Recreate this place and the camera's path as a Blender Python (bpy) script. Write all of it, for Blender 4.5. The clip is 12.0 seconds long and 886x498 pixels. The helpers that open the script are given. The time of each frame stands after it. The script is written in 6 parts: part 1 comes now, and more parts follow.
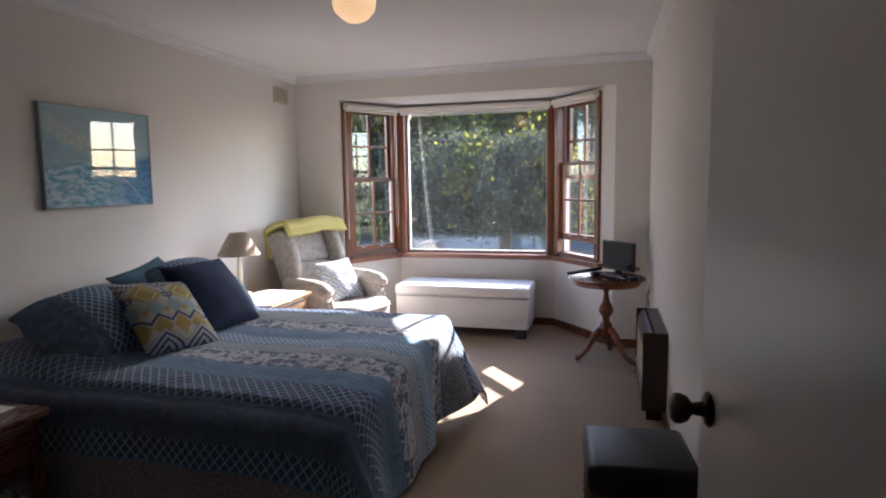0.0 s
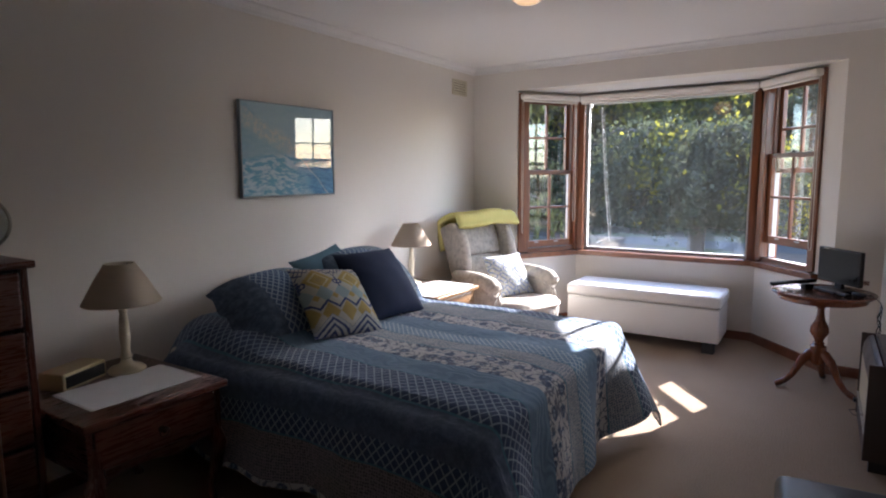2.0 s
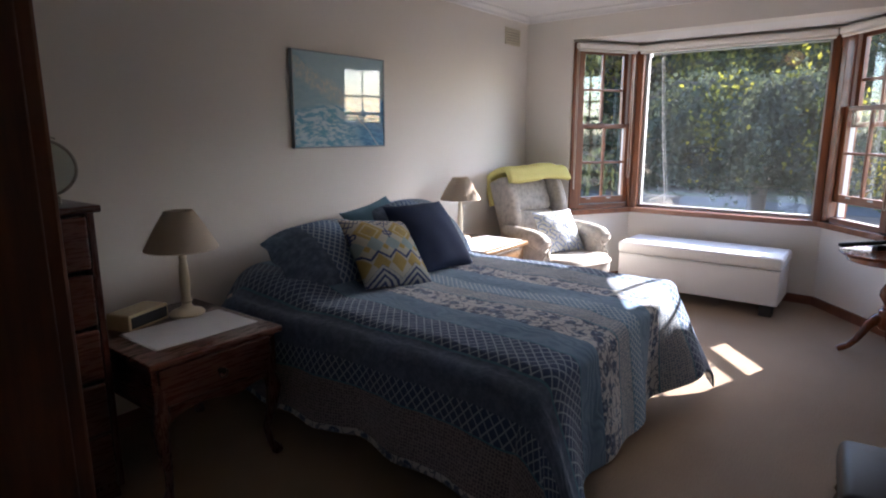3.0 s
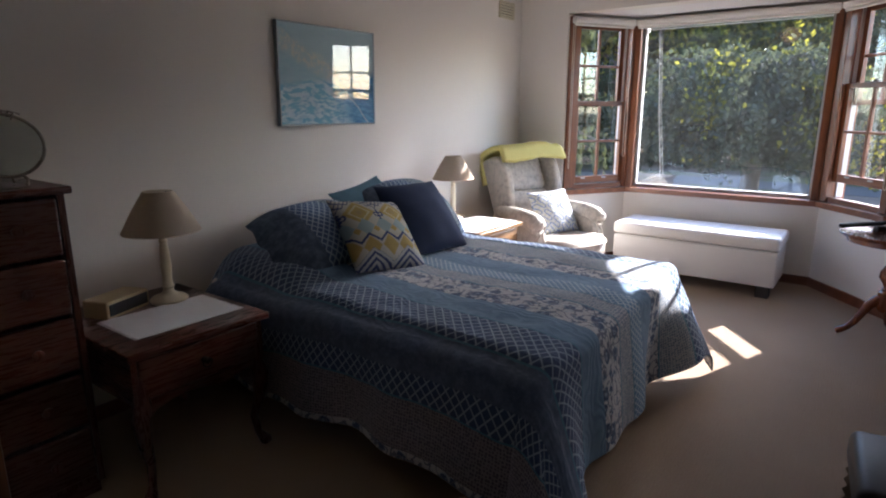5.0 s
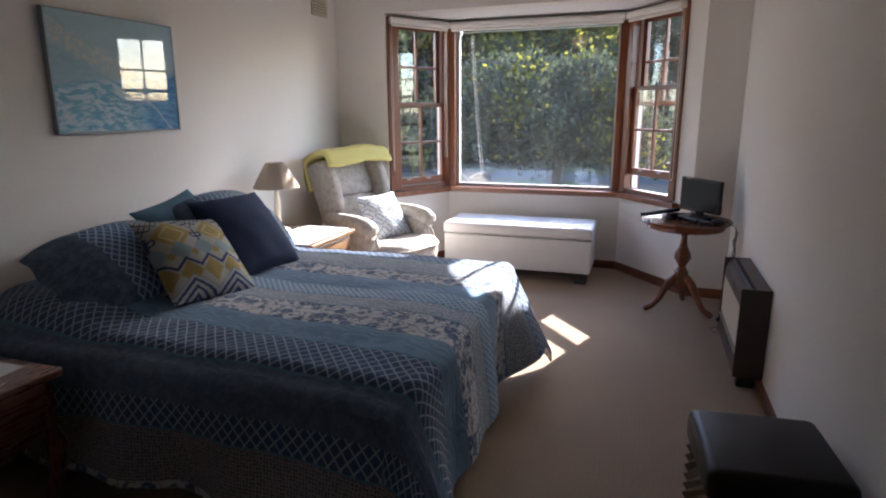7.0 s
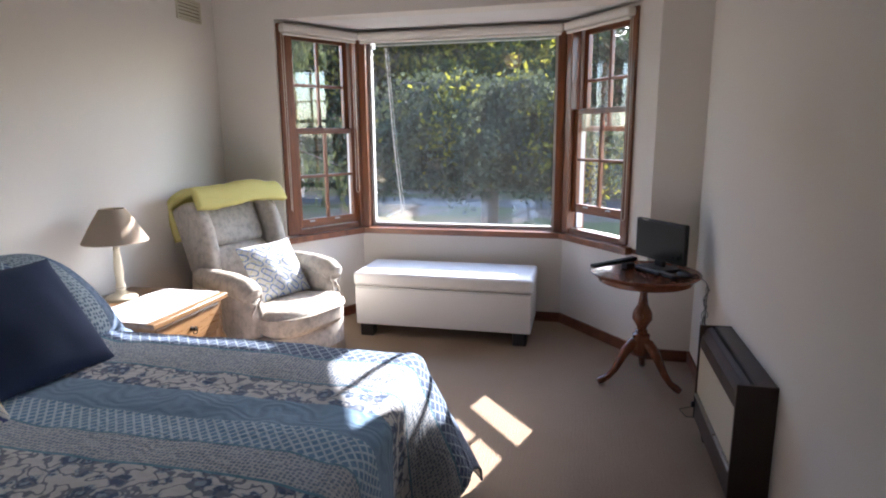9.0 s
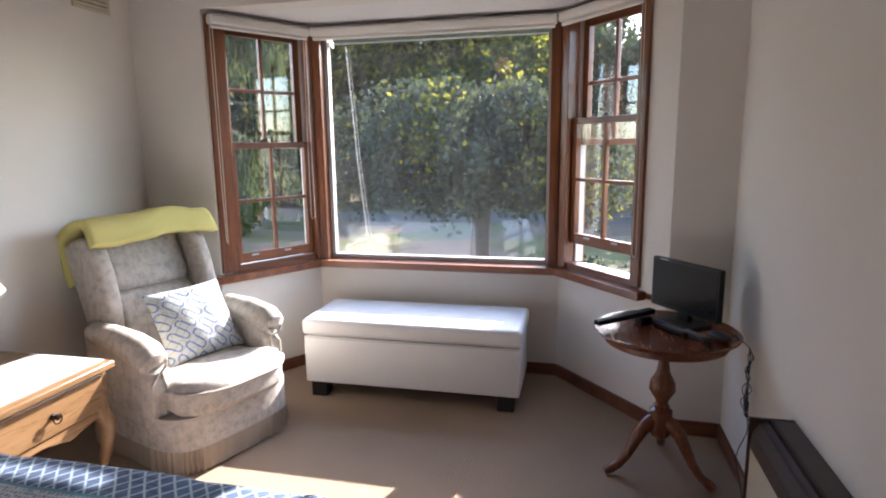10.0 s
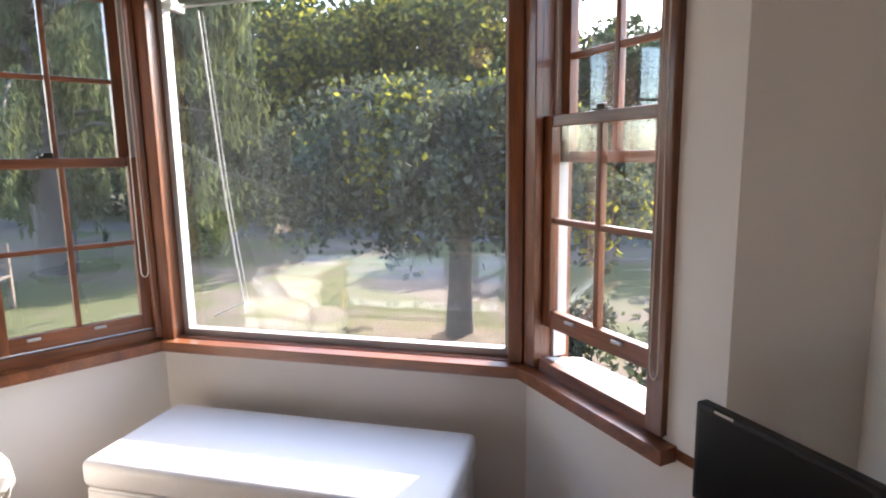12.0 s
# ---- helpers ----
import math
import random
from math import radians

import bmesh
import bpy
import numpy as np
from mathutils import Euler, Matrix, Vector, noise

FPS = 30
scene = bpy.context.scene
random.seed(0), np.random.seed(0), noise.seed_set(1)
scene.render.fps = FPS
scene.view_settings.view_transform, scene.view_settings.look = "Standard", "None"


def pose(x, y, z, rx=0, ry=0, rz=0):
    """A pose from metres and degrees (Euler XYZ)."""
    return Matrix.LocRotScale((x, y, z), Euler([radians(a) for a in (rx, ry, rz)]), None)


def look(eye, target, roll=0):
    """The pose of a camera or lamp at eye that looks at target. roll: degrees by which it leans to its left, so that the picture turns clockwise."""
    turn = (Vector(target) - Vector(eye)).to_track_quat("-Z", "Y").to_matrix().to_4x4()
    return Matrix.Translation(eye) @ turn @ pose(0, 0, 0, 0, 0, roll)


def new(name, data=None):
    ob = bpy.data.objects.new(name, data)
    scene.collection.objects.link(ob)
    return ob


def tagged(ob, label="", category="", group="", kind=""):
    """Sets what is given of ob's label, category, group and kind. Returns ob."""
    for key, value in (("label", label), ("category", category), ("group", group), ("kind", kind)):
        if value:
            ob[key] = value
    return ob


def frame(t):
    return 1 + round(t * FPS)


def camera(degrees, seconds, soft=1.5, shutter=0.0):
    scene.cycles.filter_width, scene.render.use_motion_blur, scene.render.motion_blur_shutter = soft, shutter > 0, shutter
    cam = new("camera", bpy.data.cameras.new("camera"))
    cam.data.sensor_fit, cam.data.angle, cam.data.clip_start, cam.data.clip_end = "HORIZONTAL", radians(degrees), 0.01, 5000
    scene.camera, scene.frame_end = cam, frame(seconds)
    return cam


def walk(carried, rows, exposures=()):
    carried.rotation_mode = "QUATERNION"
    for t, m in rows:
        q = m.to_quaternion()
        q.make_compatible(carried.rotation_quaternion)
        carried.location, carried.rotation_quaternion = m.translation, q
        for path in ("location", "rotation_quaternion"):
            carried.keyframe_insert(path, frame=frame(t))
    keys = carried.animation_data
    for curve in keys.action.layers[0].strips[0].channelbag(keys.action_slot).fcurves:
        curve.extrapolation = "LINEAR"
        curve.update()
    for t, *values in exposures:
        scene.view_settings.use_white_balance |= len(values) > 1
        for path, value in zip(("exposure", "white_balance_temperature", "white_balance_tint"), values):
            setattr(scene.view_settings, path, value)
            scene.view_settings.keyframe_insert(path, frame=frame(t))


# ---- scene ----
# ---- camera ----
LENS = 74.0
cam = camera(LENS, 12.0, soft=2.0)
PATH = [
    (0, (0.02, -0.067, 1.379), (-0.501, 1.851, 1.152), -0.9),
    (0.5, (0.032, 0.022, 1.383), (-0.643, 1.891, 1.159), -0.7),
    (1, (0.046, 0.078, 1.384), (-0.804, 1.875, 1.17), -0.7),
    (1.5, (0.035, 0.109, 1.387), (-0.948, 1.838, 1.172), -0.5),
    (2, (0.034, 0.127, 1.382), (-1.045, 1.793, 1.136), -0.4),
    (2.5, (0.026, 0.135, 1.368), (-1.113, 1.75, 1.055), -0.3),
    (3, (0.0, 0.133, 1.355), (-1.193, 1.691, 0.967), -0.1),
    (5, (-0.079, 0.209, 1.347), (-1.236, 1.775, 0.89), -0.0),
    (5.5, (-0.134, 0.234, 1.354), (-1.167, 1.883, 0.89), 0.0),
    (6, (-0.172, 0.261, 1.357), (-1.061, 1.992, 0.899), -0.2),
    (6.5, (-0.213, 0.278, 1.355), (-0.966, 2.074, 0.9), -0.2),
    (7, (-0.231, 0.322, 1.365), (-0.859, 2.164, 0.905), -0.4),
    (9, (-0.301, 1.238, 1.385), (-0.747, 3.149, 0.999), -0.5),
    (9.5, (-0.312, 1.61, 1.393), (-0.754, 3.526, 1.029), -0.5),
    (10, (-0.305, 2.027, 1.405), (-0.751, 3.944, 1.054), -0.7),
    (10.5, (-0.257, 2.433, 1.42), (-0.725, 4.346, 1.074), -0.7),
    (11, (-0.241, 2.843, 1.421), (-0.708, 4.758, 1.083), -0.8),
    (11.5, (-0.212, 3.186, 1.422), (-0.686, 5.101, 1.092), -0.8),
    (12, (-0.194, 3.494, 1.419), (-0.685, 5.407, 1.104), -0.9),
]
EXPOSURES = [(0, 3.59, 5900, 18), (7, 3.56, 5830, 17), (9, 3.55, 5890, 16), (12, 3.48, 6290, 17)]
walk(cam, [(t, look(eye, target, roll)) for t, eye, target, roll in PATH], EXPOSURES)

# ---- light ----
SUN_TO = Vector((-0.33, -0.94, -0.538)).normalized()    # the way the sunlight travels
SKY, SUN = 0.15, 2.6
world = bpy.data.worlds.new("sky")
scene.world = world
world.use_nodes = True
wn = world.node_tree
sky = wn.nodes.new("ShaderNodeTexSky")
sky.sky_type, sky.sun_disc = "NISHITA", False
sky.sun_elevation = math.asin(-SUN_TO.z)
sky.sun_rotation = math.atan2(-SUN_TO.x, -SUN_TO.y)
wn.nodes["Background"].inputs["Strength"].default_value = SKY
wn.links.new(sky.outputs["Color"], wn.nodes["Background"].inputs["Color"])
sun = new("sun", bpy.data.lights.new("sun", "SUN"))
sun.data.energy, sun.data.angle, sun.data.color = SUN, radians(0.5), (1.0, 0.93, 0.82)
sun.matrix_world = look((0, 0, 8), Vector((0, 0, 8)) + SUN_TO)


# ---- materials ----
def nodes_of(name):
    m = bpy.data.materials.new(name)
    m.use_nodes = True
    t = m.node_tree
    return m, t, t.nodes["Principled BSDF"]


def add(t, kind, **props):
    n = t.nodes.new(kind)
    for k, v in props.items():
        n.inputs[k.replace("_", " ")].default_value = v
    return n


def math_node(t, op, a, b=None, c=None):
    n = t.nodes.new("ShaderNodeMath")
    n.operation = op
    for i, v in enumerate((a, b, c)):
        if v is None:
            continue
        if isinstance(v, (int, float)):
            n.inputs[i].default_value = v
        else:
            t.links.new(v, n.inputs[i])
    return n.outputs[0]


def mix(t, fac, a, b):
    n = t.nodes.new("ShaderNodeMix")
    n.data_type = "RGBA"
    for sock, v in ((n.inputs[0], fac), (n.inputs[6], a), (n.inputs[7], b)):
        if isinstance(v, (int, float)):
            sock.default_value = v
        elif isinstance(v, tuple):
            sock.default_value = (*v, 1) if len(v) == 3 else v
        else:
            t.links.new(v, sock)
    return n.outputs[2]


def coords(t, scale=(1, 1, 1), which="Object"):
    c = t.nodes.new("ShaderNodeTexCoord")
    mp = t.nodes.new("ShaderNodeMapping")
    mp.inputs["Scale"].default_value = scale
    t.links.new(c.outputs[which], mp.inputs["Vector"])
    return mp.outputs["Vector"]


def noise_tex(t, vec, scale, detail=4.0, rough=0.55):
    n = add(t, "ShaderNodeTexNoise", Scale=scale, Detail=detail, Roughness=rough)
    t.links.new(vec, n.inputs["Vector"])
    return n.outputs["Fac"]


def bump(t, bsdf, height, strength=0.2, dist=0.002):
    b = add(t, "ShaderNodeBump", Strength=strength, Distance=dist)
    t.links.new(height, b.inputs["Height"])
    t.links.new(b.outputs["Normal"], bsdf.inputs["Normal"])


def surface(name, colour, other, rough=0.6, big=2.0, fine=120.0, relief=0.2, dist=0.001, stretch=(1, 1, 1), metal=0.0, spec=0.5, amount=1.0, per_piece=0.0):
    """A surface of two near colours, mottled at two scales, with fine relief."""
    m, t, b = nodes_of(name)
    v = coords(t, stretch)
    n1, n2 = noise_tex(t, v, big), noise_tex(t, v, fine, 3.0)
    fac = math_node(t, "MULTIPLY_ADD", n1, 0.65 * amount, math_node(t, "MULTIPLY", n2, 0.35 * amount))
    col = mix(t, fac, colour, other)
    if per_piece:
        oi = t.nodes.new("ShaderNodeObjectInfo")
        hsv = t.nodes.new("ShaderNodeHueSaturation")
        t.links.new(math_node(t, "MULTIPLY_ADD", oi.outputs["Random"], per_piece, 1 - per_piece / 2), hsv.inputs["Value"])
        t.links.new(col, hsv.inputs["Color"])
        col = hsv.outputs["Color"]
    t.links.new(col, b.inputs["Base Color"])
    t.links.new(math_node(t, "MULTIPLY_ADD", n1, 0.2, rough - 0.1), b.inputs["Roughness"])
    b.inputs["Metallic"].default_value = metal
    b.inputs["Specular IOR Level"].default_value = spec
    bump(t, b, n2, relief, dist)
    return m


def wood(name, dark, light, axis="x", rough=0.35, spec=0.5, coat=0.2):
    m, t, b = nodes_of(name)
    s = {"x": (1.2, 14, 14), "y": (14, 1.2, 14), "z": (14, 14, 1.2)}[axis]
    v = coords(t, s)
    n1 = noise_tex(t, v, 1.6, 5.0, 0.6)
    n2 = noise_tex(t, v, 9.0, 3.0)
    grain = math_node(t, "MULTIPLY_ADD", n1, 1.1, math_node(t, "MULTIPLY_ADD", n2, 0.5, -0.3))
    ramp = t.nodes.new("ShaderNodeValToRGB")
    ramp.color_ramp.elements[0].position, ramp.color_ramp.elements[1].position = 0.25, 0.75
    ramp.color_ramp.elements[0].color, ramp.color_ramp.elements[1].color = (*dark, 1), (*light, 1)
    t.links.new(grain, ramp.inputs["Fac"])
    t.links.new(ramp.outputs["Color"], b.inputs["Base Color"])
    t.links.new(math_node(t, "MULTIPLY_ADD", n2, 0.2, rough - 0.1), b.inputs["Roughness"])
    b.inputs["Specular IOR Level"].default_value = spec
    b.inputs["Coat Weight"].default_value = coat
    b.inputs["Coat Roughness"].default_value = 0.15
    bump(t, b, grain, 0.08, 0.001)
    return m


def glass(name, tint=(1, 1, 1), haze=0.0):
    m, t, b = nodes_of(name)
    tr = add(t, "ShaderNodeBsdfTransparent", Color=(*tint, 1))
    gl = add(t, "ShaderNodeBsdfGlossy", Roughness=0.02)
    lw = add(t, "ShaderNodeLayerWeight", Blend=0.5)
    fr = math_node(t, "MULTIPLY_ADD", math_node(t, "POWER", lw.outputs["Facing"], 5.0), 0.7, 0.085)
    mx = t.nodes.new("ShaderNodeMixShader")
    t.links.new(fr, mx.inputs[0])
    t.links.new(tr.outputs[0], mx.inputs[1])
    t.links.new(gl.outputs[0], mx.inputs[2])
    out = mx
    if haze:
        df = add(t, "ShaderNodeBsdfDiffuse", Color=(0.8, 0.8, 0.8, 1))
        tl = add(t, "ShaderNodeBsdfTranslucent", Color=(0.8, 0.8, 0.8, 1))
        m0 = t.nodes.new("ShaderNodeMixShader")
        t.links.new(df.outputs[0], m0.inputs[1])
        t.links.new(tl.outputs[0], m0.inputs[2])
        m2 = t.nodes.new("ShaderNodeMixShader")
        dirt = noise_tex(t, coords(t, (3, 3, 1)), 2.5)
        t.links.new(math_node(t, "MULTIPLY", dirt, haze), m2.inputs[0])
        t.links.new(mx.outputs[0], m2.inputs[1])
        t.links.new(m0.outputs[0], m2.inputs[2])
        out = m2
    t.links.new(out.outputs[0], t.nodes["Material Output"].inputs["Surface"])
    return m


WALL = surface("wall_paint", (0.735, 0.695, 0.635), (0.775, 0.735, 0.68), 0.75, 1.3, 220, 0.25, 0.0008)
CEIL = surface("ceiling_paint", (0.74, 0.73, 0.72), (0.80, 0.79, 0.78), 0.85, 1.1, 180, 0.2, 0.0008)
DOORPAINT = surface("door_paint", (0.74, 0.72, 0.69), (0.79, 0.77, 0.74), 0.32, 1.5, 60, 0.08, 0.0006)
def carpet_material():
    m, t, b = nodes_of("loop_carpet")
    v = coords(t)
    sep = t.nodes.new("ShaderNodeSeparateXYZ")
    t.links.new(v, sep.inputs[0])
    n1, n2, n3 = noise_tex(t, v, 1.7, 4.0), noise_tex(t, v, 210, 3.0), noise_tex(t, v, 12, 3.0)
    wob = math_node(t, "MULTIPLY_ADD", n3, 0.02, sep.outputs[0])
    rib = math_node(t, "SINE", math_node(t, "MULTIPLY", wob, 2 * math.pi / 0.018))
    f = math_node(t, "ADD", math_node(t, "MULTIPLY_ADD", n1, 0.5, math_node(t, "MULTIPLY", n2, 0.4)), math_node(t, "MULTIPLY", rib, 0.016))
    t.links.new(mix(t, f, (0.234, 0.165, 0.111), (0.405, 0.302, 0.212)), b.inputs["Base Color"])
    b.inputs["Roughness"].default_value = 0.95
    b.inputs["Specular IOR Level"].default_value = 0.08
    b.inputs["Sheen Weight"].default_value = 0.1
    bump(t, b, math_node(t, "ADD", n2, math_node(t, "MULTIPLY", rib, 0.05)), 0.9, 0.004)
    return m


CARPET = carpet_material()
CEDAR = {a: wood("cedar_" + a, (0.085, 0.026, 0.010), (0.25, 0.085, 0.030), a) for a in "xyz"}
SKIRT = {a: wood("skirting_wood_" + a, (0.105, 0.034, 0.017), (0.21, 0.072, 0.035), a) for a in "xyz"}
MAHOGANY = {a: wood("mahogany_" + a, (0.060, 0.017, 0.010), (0.088, 0.025, 0.014), a, 0.28, coat=0.4) for a in "xyz"}
TABLEWOOD = {a: wood("polished_table_wood_" + a, (0.10, 0.030, 0.013), (0.225, 0.073, 0.030), a, 0.25, spec=0.4, coat=0.3) for a in "xyz"}
PINE = {a: wood("honey_pine_" + a, (0.14, 0.075, 0.032), (0.235, 0.135, 0.062), a, 0.3) for a in "xyz"}
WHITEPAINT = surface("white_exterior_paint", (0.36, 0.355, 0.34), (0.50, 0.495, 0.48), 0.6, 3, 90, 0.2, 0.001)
BLIND = surface("blind_fabric", (0.72, 0.69, 0.64), (0.80, 0.77, 0.72), 0.8, 2, 300, 0.3, 0.0006)
GLASS = glass("window_glass", (0.97, 0.985, 0.98), 0.008)
CORD = surface("cord", (0.55, 0.47, 0.38), (0.7, 0.62, 0.52), 0.7)
BLACKMETAL = surface("dark_bronze", (0.03, 0.022, 0.016), (0.06, 0.045, 0.03), 0.3, metal=0.8)


# ---- mesh helpers ----
def box(bm, x0, y0, z0, x1, y1, z1, bevel=0.0, seg=2):
    r = bmesh.ops.create_cube(bm, size=1, matrix=Matrix.LocRotScale(((x0 + x1) / 2, (y0 + y1) / 2, (z0 + z1) / 2), None, (abs(x1 - x0), abs(y1 - y0), abs(z1 - z0))))
    if bevel:
        es = {e for v in r["verts"] for e in v.link_edges}
        bmesh.ops.bevel(bm, geom=list(es), offset=bevel, segments=seg, profile=0.5, affect="EDGES")
    return bm


def lathe(bm, profile, n=28, centre=(0, 0, 0), m=None):
    rings = []
    m = m or Matrix.Translation(centre)
    for r, z in profile:
        rings.append([bm.verts.new(m @ Vector((r * math.cos(2 * math.pi * i / n), r * math.sin(2 * math.pi * i / n), z))) for i in range(n)])
    for a, b in zip(rings, rings[1:]):
        for i in range(n):
            bm.faces.new((a[i], a[(i + 1) % n], b[(i + 1) % n], b[i]))
    if profile[0][0] > 1e-4:
        bm.faces.new(rings[0][::-1])
    if profile[-1][0] > 1e-4:
        bm.faces.new(rings[-1])
    bmesh.ops.remove_doubles(bm, verts=bm.verts, dist=1e-5)
    return bm


def tube(bm, pts, radii, n=8, flat=1.0):
    pts = [Vector(p) for p in pts]
    if isinstance(radii, (int, float)):
        radii = [radii] * len(pts)
    rings, side = [], None
    for i, p in enumerate(pts):
        d = (pts[min(i + 1, len(pts) - 1)] - pts[max(i - 1, 0)]).normalized()
        if side is None:
            side = d.cross(Vector((0, 0, 1)))
            side = side.normalized() if side.length > 1e-3 else Vector((1, 0, 0))
        side = (side - d * side.dot(d)).normalized()
        up = side.cross(d)
        rings.append([bm.verts.new(p + radii[i] * (side * math.cos(2 * math.pi * k / n) + up * flat * math.sin(2 * math.pi * k / n))) for k in range(n)])
    for a, b in zip(rings, rings[1:]):
        for k in range(n):
            bm.faces.new((a[k], a[(k + 1) % n], b[(k + 1) % n], b[k]))
    bm.faces.new(rings[0][::-1])
    bm.faces.new(rings[-1])
    return bm


def prism(bm, poly, z0, z1):
    """A plan polygon raised from z0 to z1."""
    lo = [bm.verts.new((x, y, z0)) for x, y in poly]
    hi = [bm.verts.new((x, y, z1)) for x, y in poly]
    n = len(poly)
    for i in range(n):
        bm.faces.new((lo[i], lo[(i + 1) % n], hi[(i + 1) % n], hi[i]))
    bm.faces.new(lo[::-1])
    bm.faces.new(hi)
    return bm


def mesh_of(name, bm, material, smooth=False):
    bmesh.ops.recalc_face_normals(bm, faces=bm.faces)
    me = bpy.data.meshes.new(name)
    bm.to_mesh(me)
    bm.free()
    me.materials.append(material)
    if smooth:
        for p in me.polygons:
            p.use_smooth = True
        me.set_sharp_from_angle(angle=radians(40))
    return me


def part(name, bm, material, parent=None, label="", smooth=False, m=None):
    ob = new(name, mesh_of(name, bm, material, smooth))
    if m is not None:
        ob.matrix_world = m
    if parent is not None:
        ob.parent = parent
    if label:
        ob["label"] = label
    return ob


def thing(name, m, label, category, group=""):
    ob = new(name)
    ob.matrix_world = m
    return tagged(ob, label, category, group)


def structure(name, bm, material, label="", smooth=False):
    return tagged(part(name, bm, material, None, label, smooth), kind="structure")


def B():
    return bmesh.new()


# ---- the room ----
XL, XR, YB, ZC = -2.74, 0.385, 0.30, 2.35     # inner faces
YW, YE = 4.958, 4.885                         # the north wall is a little out of square
T = 0.12


def yf(x):
    return YW + (YE - YW) * (x - XL) / (XR - XL)


YF = YW
BAY = [(-2.295, yf(-2.295)), (-1.94, 5.525), (-0.412, 5.525), (0.114, yf(0.114))]  # inner corners of the bay
SOFFIT, SILL = 2.126, 0.640


def off(a, b, d):
    """The line from a to b, moved outwards (to its left) by d."""
    v = Vector((b[0] - a[0], b[1] - a[1])).normalized()
    n = Vector((-v.y, v.x))
    return (Vector(a) + n * d, Vector(b) + n * d)


def meet(l1, l2):
    (p, p2), (q, q2) = l1, l2
    r, s = p2 - p, q2 - q
    k = ((q - p).x * s.y - (q - p).y * s.x) / (r.x * s.y - r.y * s.x)
    return p + r * k


def bay_offset(d, back=0.0):
    """The bay's corners moved outwards by d, ending on the front wall's inner line."""
    ls = [off(a, b, d) for a, b in zip(BAY, BAY[1:])]
    front = (Vector((XL, YW + back)), Vector((XR, YE + back)))
    return [meet(ls[0], front), meet(ls[0], ls[1]), meet(ls[1], ls[2]), meet(ls[2], front)]


b0, bT = bay_offset(0), bay_offset(0.16)
floor = structure("floor", prism(B(), [(-2.9, -1.7), (1.2, -1.7), (1.2, YF), (bT[3].x, YF), tuple(bT[2]), tuple(bT[1]), (bT[0].x, YF), (-2.9, YF)], -0.12, 0), CARPET, "beige-brown wool loop carpet, wall to wall")
structure("wall_west", box(B(), XL - T, YB - 0.1, 0, XL, YF + T, ZC), WALL, "cream painted plaster wall")
structure("wall_east", box(B(), XR, YB - 0.1, 0, XR + T, YF + T, ZC), WALL, "cream painted plaster wall")
bm = B()
prism(bm, [(XL, YW), tuple(b0[0]), (bT[0].x + 0.03, YF + T), (XL, YF + T)], 0, SOFFIT)
prism(bm, [tuple(b0[3]), (XR, YE), (XR, YF + T), (bT[3].x - 0.03, YF + T)], 0, SOFFIT)
prism(bm, [(XL, YW), (XR, YE), (XR, YF + T), (XL, YF + T)], SOFFIT, ZC)
structure("wall_north", bm, WALL, "cream painted plaster wall opening into a bay")
# the walls under the bay's windows, and the plain strips beside them
low_in, low_out = bay_offset(0, 0.003), bay_offset(0.16, 0.003)
for i in range(3):
    structure("wall_bay", prism(B(), [tuple(low_in[i]), tuple(low_in[i + 1]), tuple(low_out[i + 1]), tuple(low_out[i])], 0, SILL), WALL, "cream painted low wall under the bay window")
bm = prism(B(), [(bT[0].x, YF + T + 0.001), tuple(bT[1]), tuple(bT[2]), (bT[3].x, YF + T + 0.001)], SOFFIT, SOFFIT + 0.08)
structure("ceiling_bay", bm, CEIL, "white plaster soffit over the bay")
structure("ceiling", box(B(), XL - T, -1.7, ZC, 1.2, YF + T, ZC + 0.12), CEIL, "white painted plaster ceiling")
# cornice: a small scotia round the room
prof = [(0, 0), (0.055, 0), (0.05, -0.012), (0.03, -0.022), (0.018, -0.035), (0.012, -0.052), (0, -0.055)]
bm = B()
for a, b, n in (((XL, YW), (XR, YE), (0, -1)), ((XL, YB), (XL, YW), (1, 0)), ((XR, YB), (XR, YE), (-1, 0)), ((XL, YB), (XR, YB), (0, 1))):
    r1 = [bm.verts.new((a[0] + n[0] * u, a[1] + n[1] * u, ZC - 0.001 + w)) for u, w in prof]
    r2 = [bm.verts.new((b[0] + n[0] * u, b[1] + n[1] * u, ZC - 0.001 + w)) for u, w in prof]
    for i in range(len(prof)):
        j = (i + 1) % len(prof)
        bm.faces.new((r1[i], r1[j], r2[j], r2[i]))
structure("cornice", bm, CEIL, "white plaster scotia cornice")
# the back wall with the doorway, and the hall behind
DX0, DX1, DH = -0.530, 0.300, 2.04
bm = B()
box(bm, XL, YB - 0.1, 0, DX0, YB, ZC)
box(bm, DX1, YB - 0.1, 0, XR, YB, ZC)
box(bm, DX0, YB - 0.1, DH, DX1, YB, ZC)
structure("wall_south", bm, WALL, "cream painted plaster wall with a doorway")
bm = B()
box(bm, -1.2, -1.7, 0, -1.1, YB - 0.1, ZC)
box(bm, 1.1, -1.7, 0, 1.2, YB - 0.1, ZC)
box(bm, -1.1, -1.7, 0, 1.1, -1.6, ZC)
box(bm, XR + T, YB - 0.1, 0, 1.1, YB, ZC)
structure("wall_hall", bm, WALL, "cream painted hall wall")
frame_ob = tagged(new("door_frame"), "dark stained timber door frame and architrave", kind="structure")
part("jamb", box(B(), DX0, YB - 0.1, 0, DX0 + 0.02, YB, DH, 0.002), CEDAR["z"], frame_ob)
